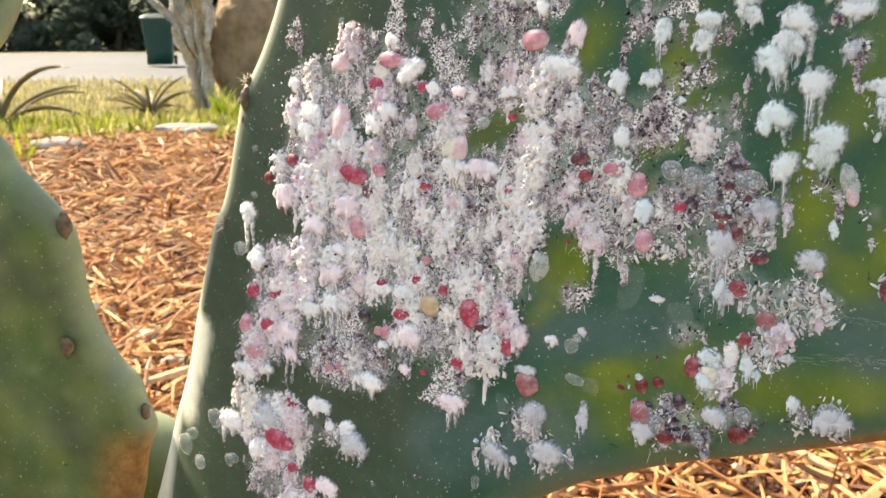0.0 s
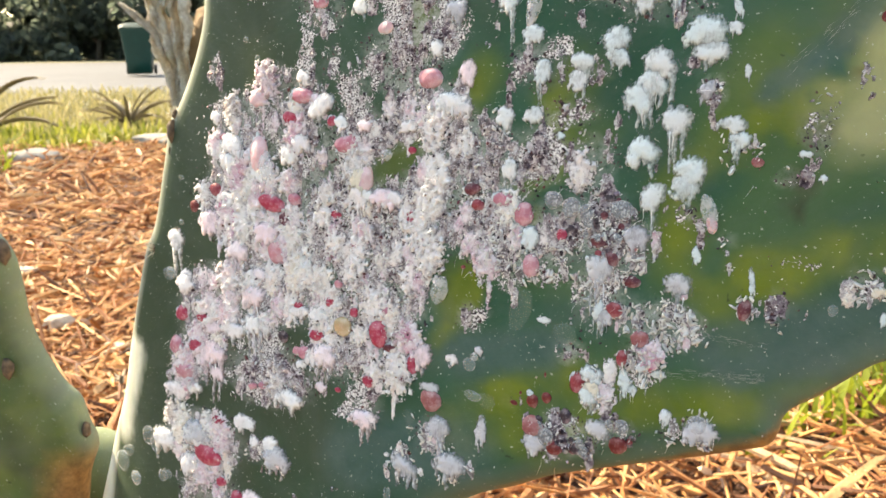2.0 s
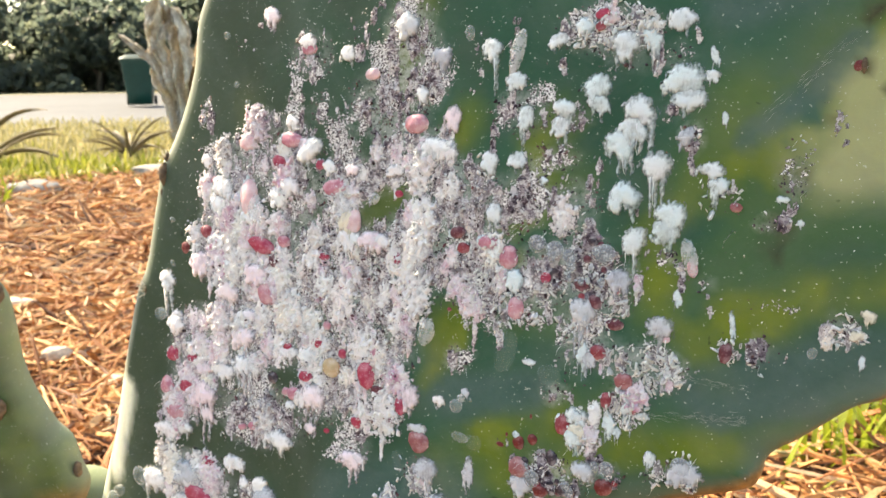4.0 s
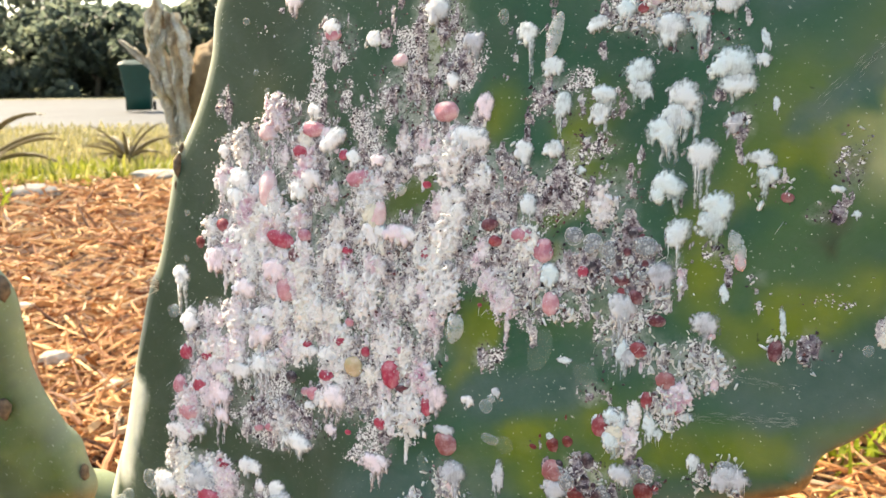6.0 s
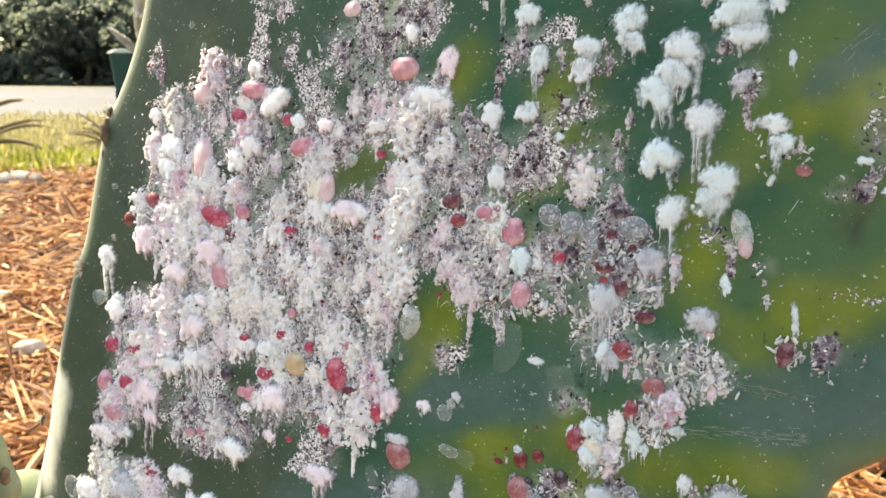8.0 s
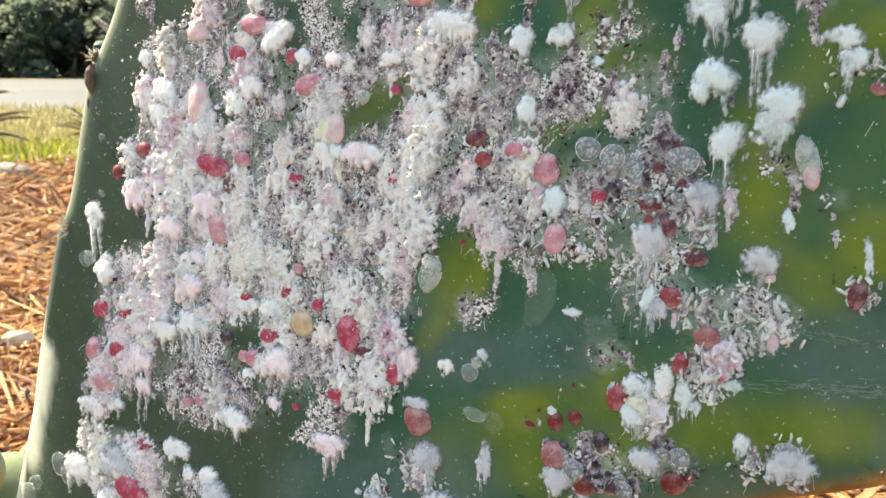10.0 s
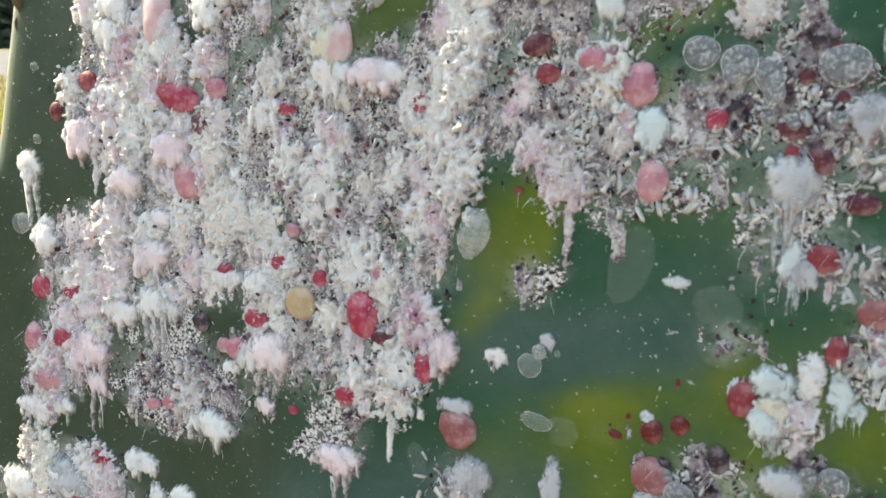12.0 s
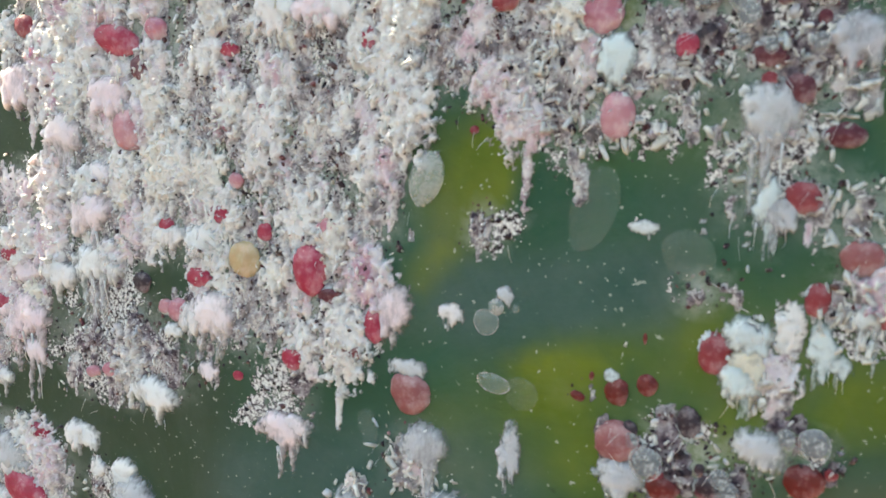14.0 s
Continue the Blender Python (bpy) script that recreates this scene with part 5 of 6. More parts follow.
    for a, c, b, d, k, style in PATCHES:
        ball, size, fl, sp = recipe[style]
        area = math.pi * b * d * k * 1.25
        for q in scatter(int(area * ball), a, c, b, d, 1.0):
            bags[style].append((*q, size * rng.gamma(5, 0.2)))
        for q in scatter(int(area * fl), a, c, b, d, 1.0):
            flakes.append((*q, 0.35 if style == "specky" or k < 0.3 else 1.2 if style == "flaky" else 0.85))
        for q in scatter(int(area * sp * 3.1), a, c, b, d, 7.0):
            i, j = int(round((q[0] + 114) / step)), int(round((q[1] + 92) / step))
            if 0 <= i < len(us) and 0 <= j < len(ws) and rng.uniform() < 0.02 + (0.26 + 0.3 * fields["grey"][j, i] / total[j, i]) * litter[j, i] + ((0.45 if C[j, i] > 0.22 else 0.08) if high[j, i] < 0 else 0):
                specks.append((*q, k))
        for q in scatter(int(area * 0.10), a, c, b, d, 1.0):
            threads.append((*q, k))

    for u, v, g in zip(rng.uniform(-80, 108, 2600), rng.uniform(-42, 84, 2600), rng.uniform(-0.15, 0.60, 2600)):
        if 1.3 * noise.fractal(Vector((u * 0.13, v * 0.10, 33.0)), 0.7, 2.1, 4) - 0.42 + 0.6 * cover(u, v) > g and cover(u, v) < 0.7:
            flakes.append((u, v, rng.uniform(0.18, 0.45)))

    def lay(name, data, shape, sizes, lift, material, label, jitter, lie=False):
        p = np.array([(u * MM, v * MM, face_height(u * MM, v * MM)) for u, v, _ in data])
        p[:, 2] += lift + np.array([top(u, v) for u, v, _ in data]) * MM
        n = len(p)
        if lie:
            qs = [Euler((rng.normal(0, 0.5), rng.normal(0, 0.45), rng.normal(1.4, 0.9))).to_quaternion()[:] for _ in range(n)]
            q = np.array(qs)
        else:
            q = any_spin(rng, n)
        vv, ff = swarm(shape, p, sizes, q, jitter, rng)
        ob = tagged(new(name, fast_mesh(name, vv, ff, material, True)), label, "wax crust", kind="stuff")
        ob.matrix_world = PAD

    words = {"white": "clotted white wax crust clinging to the cactus pad", "mixed": "cream and white wax crust with dirt on the cactus pad", "pinkish": "pink-stained white wax crust on the cactus pad",
             "grey": "grey and purplish dirty wax crust on the cactus pad", "specky": "thin scattered dirty wax crumbs on the cactus pad", "flaky": "flaking white wax crust on the cactus pad"}
    for style, data in bags.items():
        n = len(data)
        s = np.array([x[2] for x in data]) * MM
        sz = np.stack([s * rng.uniform(0.7, 1.2, n), s * rng.uniform(0.8, 1.5, n), s * rng.uniform(0.5, 0.95, n)], 1)
        lift = rng.uniform(-0.2, 0.35, n) * s
        lay("wax_crust", data, ICO[1], sz, lift, CRUST[style], words[style], 0.28)
    n = len(flakes)
    l = (0.33 + rng.gamma(2, 0.12, n)).clip(0, 0.95) * np.array([q[2] for q in flakes]) * MM
    lay("wax_flakes", flakes, flake, np.stack([l, l * rng.uniform(0.32, 0.62, n), l * rng.uniform(0.22, 0.42, n)], 1), rng.uniform(0.05, 0.45, n) * MM, FLAKE, "pale rice-like wax flakes strewn over the crust", 0.10, True)
    n = len(specks)
    s = rng.gamma(3, 0.060, n).clip(0.06, 0.5) * MM
    lay("dark_grains", specks, ICO[1], np.stack([s, s * rng.uniform(0.5, 1.5, n), s * rng.uniform(0.4, 0.9, n)], 1), rng.uniform(-0.1, 0.12, n) * MM, SPECK, "tiny black and purple grains strewn over the crust", 0.34)
    octa = (np.array([(1, 0, 0), (-1, 0, 0), (0, 1, 0), (0, -1, 0), (0, 0, 1), (0, 0, -1)], float), np.array([(0, 2, 4), (2, 1, 4), (1, 3, 4), (3, 0, 4), (2, 0, 5), (1, 2, 5), (3, 1, 5), (0, 3, 5)]))
    ok = np.nonzero(high > 0.02)
    pick = rng.integers(0, len(ok[0]), 12000)
    pick = pick[(fields["grey"][ok][pick] < 0.4) | (rng.uniform(size=12000) < 0.25)]
    powder = [(gu[j, i] + a, gv[j, i] + b, 0.0) for j, i, a, b in zip(ok[0][pick], ok[1][pick], rng.uniform(-0.2, 0.2, 12000), rng.uniform(-0.2, 0.2, 12000))]
    for k in rng.integers(0, len(ok[0]), 220):      # small snowy heaps
        cu, cv, r = gu[ok[0][k], ok[1][k]], gv[ok[0][k], ok[1][k]], rng.gamma(4, 0.16)
        if fields["specky"][ok[0][k], ok[1][k]] > 0.3 or fields["grey"][ok[0][k], ok[1][k]] > 0.35 or litter[ok[0][k], ok[1][k]] > 0.3:
            continue
        for _ in range(int(14 + 26 * r)):
            d = rng.standard_normal(3)
            d *= r * rng.uniform(0.5, 1.0) / np.linalg.norm(d)
            powder.append((cu + d[0], cv + d[1] * 1.3 - 0.2 * r, abs(d[2])))
    n = len(powder)
    l = rng.gamma(4, 0.045, n) * MM
    lay("wax_powder", powder, octa, np.stack([l * 0.7, l * rng.uniform(0.5, 1.6, n), l * 0.5], 1), np.array([q[2] for q in powder]) * MM + rng.uniform(0.0, 0.15, n) * MM, POWDER, "snow-like white wax powder on the crust", 0.3)
    vs, fs, base = [], [], 0
    for u, v, k in threads:
        z = face_height(u * MM, v * MM) / MM + top(u, v) + rng.uniform(0.0, 0.5)
        a, l = rng.normal(-1.5, 0.6), rng.uniform(0.6, 2.4)
        e = (u + math.cos(a) * l, v + math.sin(a) * l, max(0.0, z - rng.uniform(-0.6, 1.2)))
        m = ((u + e[0]) / 2 + rng.normal(0, 0.25), (v + e[1]) / 2, (z + e[2]) / 2 + rng.uniform(0, 0.4))
        r = rng.uniform(0.016, 0.045) * MM
        q, w = strand([tuple(c * MM for c in (u, v, z)), tuple(c * MM for c in m), tuple(c * MM for c in e)], [r * 1.4, r, r * 0.4], 4)
        vs += q
        fs += [tuple(i + base for i in x) for x in w]
        base += len(q)
    ob = tagged(new("wax_threads", mesh("wax_threads", vs, fs, FIBRE)), "fine white wax threads hanging from the crust", "wax crust", kind="stuff")
    ob.matrix_world = PAD


build_crust()


# ---- lumps, tufts and shells, one by one ----
COLOUR = {"crimson": "deep crimson", "pink": "bright pink", "rose": "dusty rose", "blush": "pale blush pink", "salmon": "dull salmon-red", "brick_red": "dull brick-red", "oxblood": "glossy dark oxblood", "maroon": "dark maroon", "plum": "blackish plum", "tan": "yellowish tan"}
COUNT = [0]


def lump(u, v, w, h, colour):
    """A swollen oval scale, half sunk in wax."""
    COUNT[0] += 1
    rng = np.random.default_rng(100 + COUNT[0])
    a, b = w / 2 * MM, h / 2 * MM
    c = (a + b) / 2 * 0.44
    p, f = rough_ball(4, (a, b, c), 0.13, 0.8, COUNT[0])
    lift = 0.35 * cover(u, v) * MM
    ob = tagged(new("scale_lump", mesh("scale_lump", p, f, LUMP[colour])), f"{COLOUR[colour]} oval scale lump powdered with white wax", "scale lump", "scale lumps")
    ob.matrix_world = on_pad(u, v, lift / MM - c * 0.08 / MM, rng.uniform(-14, 14))
    if w > 2.2 and colour not in ("oxblood", "salmon", "tan"):
        # crumbs of wax drawn up against one side
        bank, faces, op, m, n = [], [], [], 30, 7
        start, sweep = rng.uniform(1.8, 4.6), rng.uniform(1.2, 2.8)
        for i in range(m):
            t = start + sweep * (i / (m - 1) - 0.5)
            end = math.sin(math.pi * i / (m - 1)) ** 0.6
            for k in range(n):
                e = k / (n - 1)
                hump = math.sin(math.pi * e)
                rag = noise.fractal(Vector((math.cos(t) * 3, math.sin(t) * 3, COUNT[0] + e * 1.5)), 0.7, 2.1, 4)
                o = 0.80 + 0.55 * e * (0.7 + 0.5 * rag)
                bank.append((math.cos(t) * a * o, math.sin(t) * b * o, c * (0.55 * (1 - e) ** 1.5 + 0.18 * hump * (1 + rag)) - 0.10 * c))
                op.append(max(0.0, min(1.0, 1.3 * hump * end + 0.5 * rag)) if 0 < k < n - 1 and 0 < i < m - 1 else 0.0)
        for i in range(m - 1):
            for k in range(n - 1):
                q = i * n + k
                faces.append((q, q + 1, q + n + 1, q + n))
        me = mesh("wax_collar", bank, faces, SOFT["white"])
        me.attributes.new("opac", "FLOAT", "POINT")
        me.attributes["opac"].data.foreach_set("value", op)
        part("wax_collar", me, None, ob, "white wax crumbs round the lump")


def tuft(u, v, w, h, drip, kind):
    """A cottony dome of wax, rounded above, ragged and fringed below, with threads running down."""
    COUNT[0] += 1
    rng = np.random.default_rng(500 + COUNT[0])
    a, b = 0.60 * w, 0.58 * h
    g = min(a, b)
    step = max(0.11, g / 13)
    xs, ys = np.arange(-1.45 * a, 1.45 * a + step, step), np.arange(-1.75 * b - drip, 1.35 * b + step, step)
    gx, gy = np.meshgrid(xs, ys)
    off = COUNT[0] * 1.37
    soft, fine, streak = (np.zeros(gx.shape) for _ in range(3))
    for j in range(gx.shape[0]):
        for i in range(gx.shape[1]):
            x, y = gx[j, i], gy[j, i]
            soft[j, i] = noise.fractal(Vector((x * 0.75 / g, y * 0.75 / g, off)), 0.8, 2.1, 3)
            fine[j, i] = noise.fractal(Vector((x * 1.3, y * 0.9, off + 7)), 0.6, 2.2, 4)
            streak[j, i] = noise.fractal(Vector((x * 2.6 / g, y * 0.45 / g, off + 3)), 0.7, 2.2, 3)
    lean = rng.normal(0, 0.12)
    field = np.full(gx.shape, -9.0)
    lobes = [(0.0, 0.12, 0.95, 0.86)]
    for _ in range(int(rng.integers(2, 5))):
        lobes.append((rng.uniform(-0.45, 0.45), rng.uniform(-0.5, 0.35), rng.uniform(0.35, 0.62), rng.uniform(0.35, 0.62)))
    for cx, cy, rx, ry in lobes:
        x = gx - lean * gy + 0.30 * g * soft + 0.10 * g * fine
        y = gy + 0.22 * g * soft
        field = np.maximum(field, 1 - ((x - cx * a) / (rx * a)) ** 2 - ((y - cy * b) / (ry * b)) ** 2)
    below = np.clip(-gy / b, 0, 1.6)
    field = field + below * (1.5 * streak - 0.15) + 0.14 * fine
    for k in range(int(rng.integers(2, 4)) if drip else 1):
        x0, l = rng.uniform(-0.5, 0.5) * a, (drip * rng.uniform(0.6, 1.0) if drip else 0.5 * b)
        way = rng.normal(0, 0.08)
        s = np.clip((-gy - 0.35 * b) / (0.55 * b + l), 0, 1)
        wide = (0.20 * g + 0.05) * (1.15 - 0.75 * s)
        line = 1 - ((gx - x0 + way * gy + 0.12 * g * soft) / wide) ** 2
        field = np.maximum(field, np.where((gy < -0.3 * b) & (-gy < 0.9 * b + l), 0.42 * line - 0.25 * s + 0.15 * fine, -9.0))
    tall = 0.32 * g * np.sqrt(np.clip(field, 0, 1)) * (1 + 0.28 * soft + 0.07 * fine)
    opac = np.clip(0.10 + 1.5 * field + 0.40 * fine, 0, 1) * (field > -0.06) * (0.72 + 0.28 * np.clip(1 + 2.5 * soft, 0, 1)) * (1 - 0.25 * np.clip(below, 0, 1))
    base = 0.35 * cover(u, v)
    z = tall + 0.05 + base * np.clip(0.3 + 1.2 * field, 0, 1)
    keep = field > -0.10
    cell = keep[:-1, :-1] | keep[1:, :-1] | keep[:-1, 1:] | keep[1:, 1:]
    jq, iq = np.nonzero(cell)
    index = np.arange(gx.size).reshape(gx.shape)
    quads = np.stack([index[jq, iq], index[jq, iq + 1], index[jq + 1, iq + 1], index[jq + 1, iq]], 1)
    used, where = np.unique(quads, return_inverse=True)
    here = face_height(u * MM, v * MM)
    co = np.array([(x * MM, y * MM, q * MM + face_height((u + x) * MM, (v + y) * MM) - here) for x, y, q in zip(gx.ravel()[used], gy.ravel()[used], z.ravel()[used])])
    # left tufts take the lit wax colour or a rosy one, right ones stay bluish
    me = fast_mesh("wax_tuft", co, where.reshape(quads.shape), SOFT[("rosy" if rng.uniform() < 0.3 else "lit_warm") if kind == "white" and u < 12 else kind])
    me.attributes.new("opac", "FLOAT", "POINT")
    me.attributes["opac"].data.foreach_set("value", opac.ravel()[used].astype(np.float32))
    ob = tagged(new("wax_tuft", me), ("fluffy white" if kind == "white" else kind.replace("grey", "dirty grey").replace("cream", "creamy")) + " wax tuft stuck to the cactus pad", "wax tuft", "wax tufts")
    ob.matrix_world = on_pad(u, v, 0.0)
    if drip:
        tails = []
        for k in range(int(rng.integers(1, 3))):
            x, l = rng.uniform(-0.5, 0.5) * a * MM, drip * MM * rng.uniform(0.5, 1.1)
            pts = [(x + rng.normal(0, 0.06) * a * MM * q, -b * MM * 0.6 - l * q, (0.25 * g * (1 - q) + 0.1) * MM) for q in (0, 0.25, 0.5, 0.75, 1.0)]
            tails.append(strand(pts, [g * MM * q for q in (0.05, 0.035, 0.025, 0.02, 0.008)], 5))
        part("wax_tail", mesh("wax_tail", *fuse(*tails), FIBRE), None, ob, "thin hanging wax tails")


def shell(u, v, w, h, kind):
    """An empty see-through wax skin: a low dome with a thicker rim."""
    COUNT[0] += 1
    rng = np.random.default_rng(900 + COUNT[0])
    a, b = w / 2 * MM, h / 2 * MM
    high = min(a, b) * {"faint": 0.14, "clear": 0.30, "white": 0.40, "grey": 0.45}[kind]
    vs, fs, sides = [], [], 28
    prof = ((1.0, 0.0), (1.03, 0.12), (0.97, 0.34), (0.86, 0.52), (0.70, 0.74), (0.48, 0.90), (0.24, 0.98))
    off = COUNT[0] * 1.7
    for r, z in prof:
        for s in range(sides):
            t = 6.28319 * s / sides
            k = 1 + 0.10 * noise.noise(Vector((math.cos(t) * 1.4, math.sin(t) * 1.4, off)))
            vs.append((math.cos(t) * a * r * k, math.sin(t) * b * r * k * (1 - 0.12 * math.sin(t)), z * high))
    vs.append((0, 0, high))
    for i in range(len(prof) - 1):
        for s in range(sides):
            p, q = i * sides + s, i * sides + (s + 1) % sides
            fs.append((p, q, q + sides, p + sides))
    last = (len(prof) - 1) * sides
    fs += [(last + s, last + (s + 1) % sides, len(vs) - 1) for s in range(sides)]
    words = {"clear": "clear droplet-like", "white": "milky white", "grey": "hollow grey", "faint": "faint flattened"}[kind]
    ob = tagged(new("wax_shell", mesh("wax_shell", vs, fs, FILM[kind])), f"{words} empty wax shell on the green skin", "wax shell", "wax shells")
    ob.matrix_world = on_pad(u, v, 0.12 + (0 if kind == "faint" else 1.0 * cover(u, v)), rng.uniform(-20, 20))
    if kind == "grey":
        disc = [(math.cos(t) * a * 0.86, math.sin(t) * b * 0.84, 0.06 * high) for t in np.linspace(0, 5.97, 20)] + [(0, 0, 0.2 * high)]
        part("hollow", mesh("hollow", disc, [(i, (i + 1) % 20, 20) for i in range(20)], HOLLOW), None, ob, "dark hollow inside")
    if kind in ("clear", "grey") and min(w, h) > 1.2:
        ring = [(math.cos(t) * a * 1.0, math.sin(t) * b * (1 - 0.12 * math.sin(t)), 0.1 * high) for t in np.linspace(0, 6.2, 26)]
        part("rim", mesh("rim", *strand(ring, [min(a, b) * (rng.uniform(0.03, 0.07) if kind == "grey" else rng.uniform(0.02, 0.05)) for _ in ring], 5), FILM["white"]), None, ob, "thicker white rim")


shell(10.5, 66.0, 2.2, 3.3, "clear")
shell(22.2, 62.1, 3.3, 9.9, "white")
shell(2.7, -0.9, 4.4, 6.6, "white")
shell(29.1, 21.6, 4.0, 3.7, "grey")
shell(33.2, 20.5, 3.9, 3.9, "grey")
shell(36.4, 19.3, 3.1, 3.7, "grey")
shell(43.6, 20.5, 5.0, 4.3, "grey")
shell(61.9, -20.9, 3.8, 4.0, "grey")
shell(39.8, -14.2, 2.9, 2.8, "grey")
shell(84.2, 5.3, 1.7, 2.1, "clear")
shell(-84.9, -8.1, 4.4, 3.4, "clear")
shell(-58.0, 55.2, 1.7, 1.3, "clear")
shell(-61.7, 67.8, 2.3, 1.7, "clear")
shell(-13.4, 28.5, 3.5, 2.8, "white")
shell(33.2, -6.6, 5.4, 5.2, "faint")
shell(23.0, -2.5, 5.2, 9.2, "faint")
shell(48.6, 23.0, 3.3, 4.0, "white")
shell(49.5, 17.9, 3.3, 4.5, "faint")
shell(43.1, -16.2, 2.4, 2.8, "faint")
shell(16.0, -24.7, 4.1, 3.9, "faint")
shell(12.5, -24.1, 4.2, 2.2, "clear")
shell(30.9, -29.4, 3.5, 3.7, "grey")
shell(47.0, -24.2, 3.0, 3.4, "grey")
shell(-4.3, -33.0, 2.8, 5.1, "faint")
shell(-45.4, -51.2, 5.2, 3.9, "grey")
shell(14.7, -15.0, 0.9, 1.0, "clear")
shell(-89.7, -58.3, 4.7, 5.5, "clear")
shell(-85.1, -66.4, 3.8, 2.6, "clear")
shell(-98.4, -71.5, 4.1, 3.3, "clear")
shell(-9.5, -52.8, 2.0, 3.4, "clear")
shell(-105.9, -68.0, 7.0, 6.0, "clear")
shell(-102.5, -63.8, 5.9, 3.3, "clear")
shell(-83.8, -7.7, 3.7, 3.0, "clear")
shell(-80.5, 18.7, 2.0, 1.4, "clear")
shell(-80.0, 6.6, 2.0, 1.5, "clear")
shell(-53.9, 50.6, 1.7, 1.6, "clear")
lump(-13.7, -14.0, 5.4, 6.9, "crimson")
lump(-28.6, -8.3, 4.4, 3.0, "crimson")
lump(-38.2, -11.2, 3.2, 2.8, "crimson")
lump(-32.2, -17.4, 4.6, 3.0, "crimson")
lump(-38.4, -22.4, 2.8, 2.1, "pink")
lump(-16.0, -26.1, 3.4, 3.1, "crimson")
lump(-7.1, -23.7, 3.0, 2.4, "salmon")
lump(-3.8, -19.9, 3.1, 4.4, "crimson")
lump(1.5, -27.5, 5.6, 5.2, "salmon")
lump(26.9, -22.6, 2.7, 3.1, "oxblood")
lump(30.1, -21.3, 2.2, 2.4, "oxblood")
lump(27.4, -28.1, 4.9, 4.6, "salmon")
lump(36.7, -16.7, 3.5, 4.5, "brick_red")
lump(43.5, -0.1, 3.8, 3.2, "brick_red")
lump(49.3, -5.4, 4.1, 3.4, "salmon")
lump(45.8, -9.9, 2.4, 3.4, "brick_red")
lump(51.6, -10.5, 1.7, 2.9, "brick_red")
lump(24.7, 7.0, 3.7, 5.1, "pink")
lump(22.2, 17.5, 4.8, 4.1, "rose")
lump(31.3, 14.3, 2.3, 2.5, "crimson")
lump(39.1, 13.5, 3.2, 2.5, "maroon")
lump(42.1, 10.2, 3.2, 3.3, "maroon")
lump(46.4, 13.4, 2.2, 2.4, "brick_red")
lump(46.6, 6.1, 3.8, 2.4, "maroon")
lump(-6.1, 14.8, 2.4, 2.7, "crimson")
lump(-21.7, 5.9, 2.9, 2.8, "pink")
lump(-45.6, 2.2, 5.8, 6.1, "pink")
lump(-47.8, 14.5, 8.2, 4.3, "crimson")
lump(-40.5, 16.0, 4.0, 3.1, "rose")
lump(-43.5, 10.8, 3.5, 3.4, "maroon")
lump(-67.4, 16.5, 4.1, 3.5, "brick_red")
lump(-27.5, 13.4, 3.2, 2.0, "crimson")
lump(-21.1, -10.0, 2.4, 2.5, "crimson")
lump(-10.9, -8.4, 3.9, 2.7, "rose")
lump(-26.0, -3.6, 2.5, 2.1, "pink")
lump(-68.5, -56.7, 10.0, 6.0, "crimson")
lump(-64.9, -46.4, 4.5, 2.8, "crimson")
lump(-52.7, -34.3, 3.2, 1.9, "pink")
lump(-25.2, -30.1, 1.8, 1.4, "crimson")
lump(-10.6, -17.0, 3.6, 2.2, "maroon")
lump(32.6, -32.2, 3.6, 2.7, "oxblood")
lump(46.4, -28.5, 4.0, 3.6, "oxblood")
lump(34.8, -24.5, 2.4, 3.7, "plum")
lump(37.7, -30.9, 3.6, 2.7, "plum")
lump(33.2, 15.7, 1.6, 1.6, "plum")
lump(10.0, 9.1, 1.1, 1.0, "brick_red")
lump(8.4, 4.7, 1.1, 1.0, "brick_red")
lump(22.6, -23.8, 1.7, 1.1, "oxblood")
lump(24.0, -21.3, 0.6, 1.0, "oxblood")
lump(29.5, -16.3, 0.5, 1.2, "oxblood")
lump(-24.3, -13.9, 5.0, 4.8, "tan")
lump(-42.3, 35.9, 5.0, 3.3, "crimson")
lump(-38.7, 41.5, 6.7, 3.8, "rose")
lump(-29.6, 35.7, 2.9, 2.5, "crimson")
lump(-24.8, 30.5, 7.0, 4.3, "rose")
lump(-2.4, 46.1, 6.2, 4.5, "pink")
lump(-52.6, 26.2, 5.7, 9.9, "blush")
lump(-53.2, 40.4, 5.6, 4.2, "blush")
lump(-75.4, 11.4, 3.1, 3.3, "oxblood")
lump(-79.3, -18.6, 4.7, 4.3, "crimson")
lump(-73.5, -26.6, 5.9, 4.0, "crimson")
lump(-77.5, -34.4, 7.7, 5.0, "pink")
lump(-81.6, -28.0, 4.8, 5.6, "rose")
lump(-71.2, -18.6, 4.6, 2.7, "crimson")
lump(9.6, 22.2, 4.2, 2.7, "maroon")
lump(17.3, 20.6, 5.1, 3.1, "rose")
lump(11.2, 18.9, 3.3, 2.5, "brick_red")
lump(22.4, 18.1, 3.9, 5.0, "rose")
lump(40.3, 68.9, 3.6, 2.2, "crimson")
lump(39.9, 66.4, 2.3, 2.0, "brick_red")
lump(68.7, 3.1, 2.6, 4.3, "maroon")
lump(61.3, 19.0, 2.1, 3.2, "pink")
lump(68.6, 31.6, 2.4, 1.9, "salmon")
lump(87.8, 58.4, 2.1, 2.0, "oxblood")
lump(-6.5, 29.9, 2.1, 1.8, "crimson")
lump(-34.0, 63.6, 4.4, 2.9, "rose")
lump(-14.9, 57.4, 4.1, 2.8, "blush")
lump(-64.4, 29.9, 4.4, 2.6, "rose")
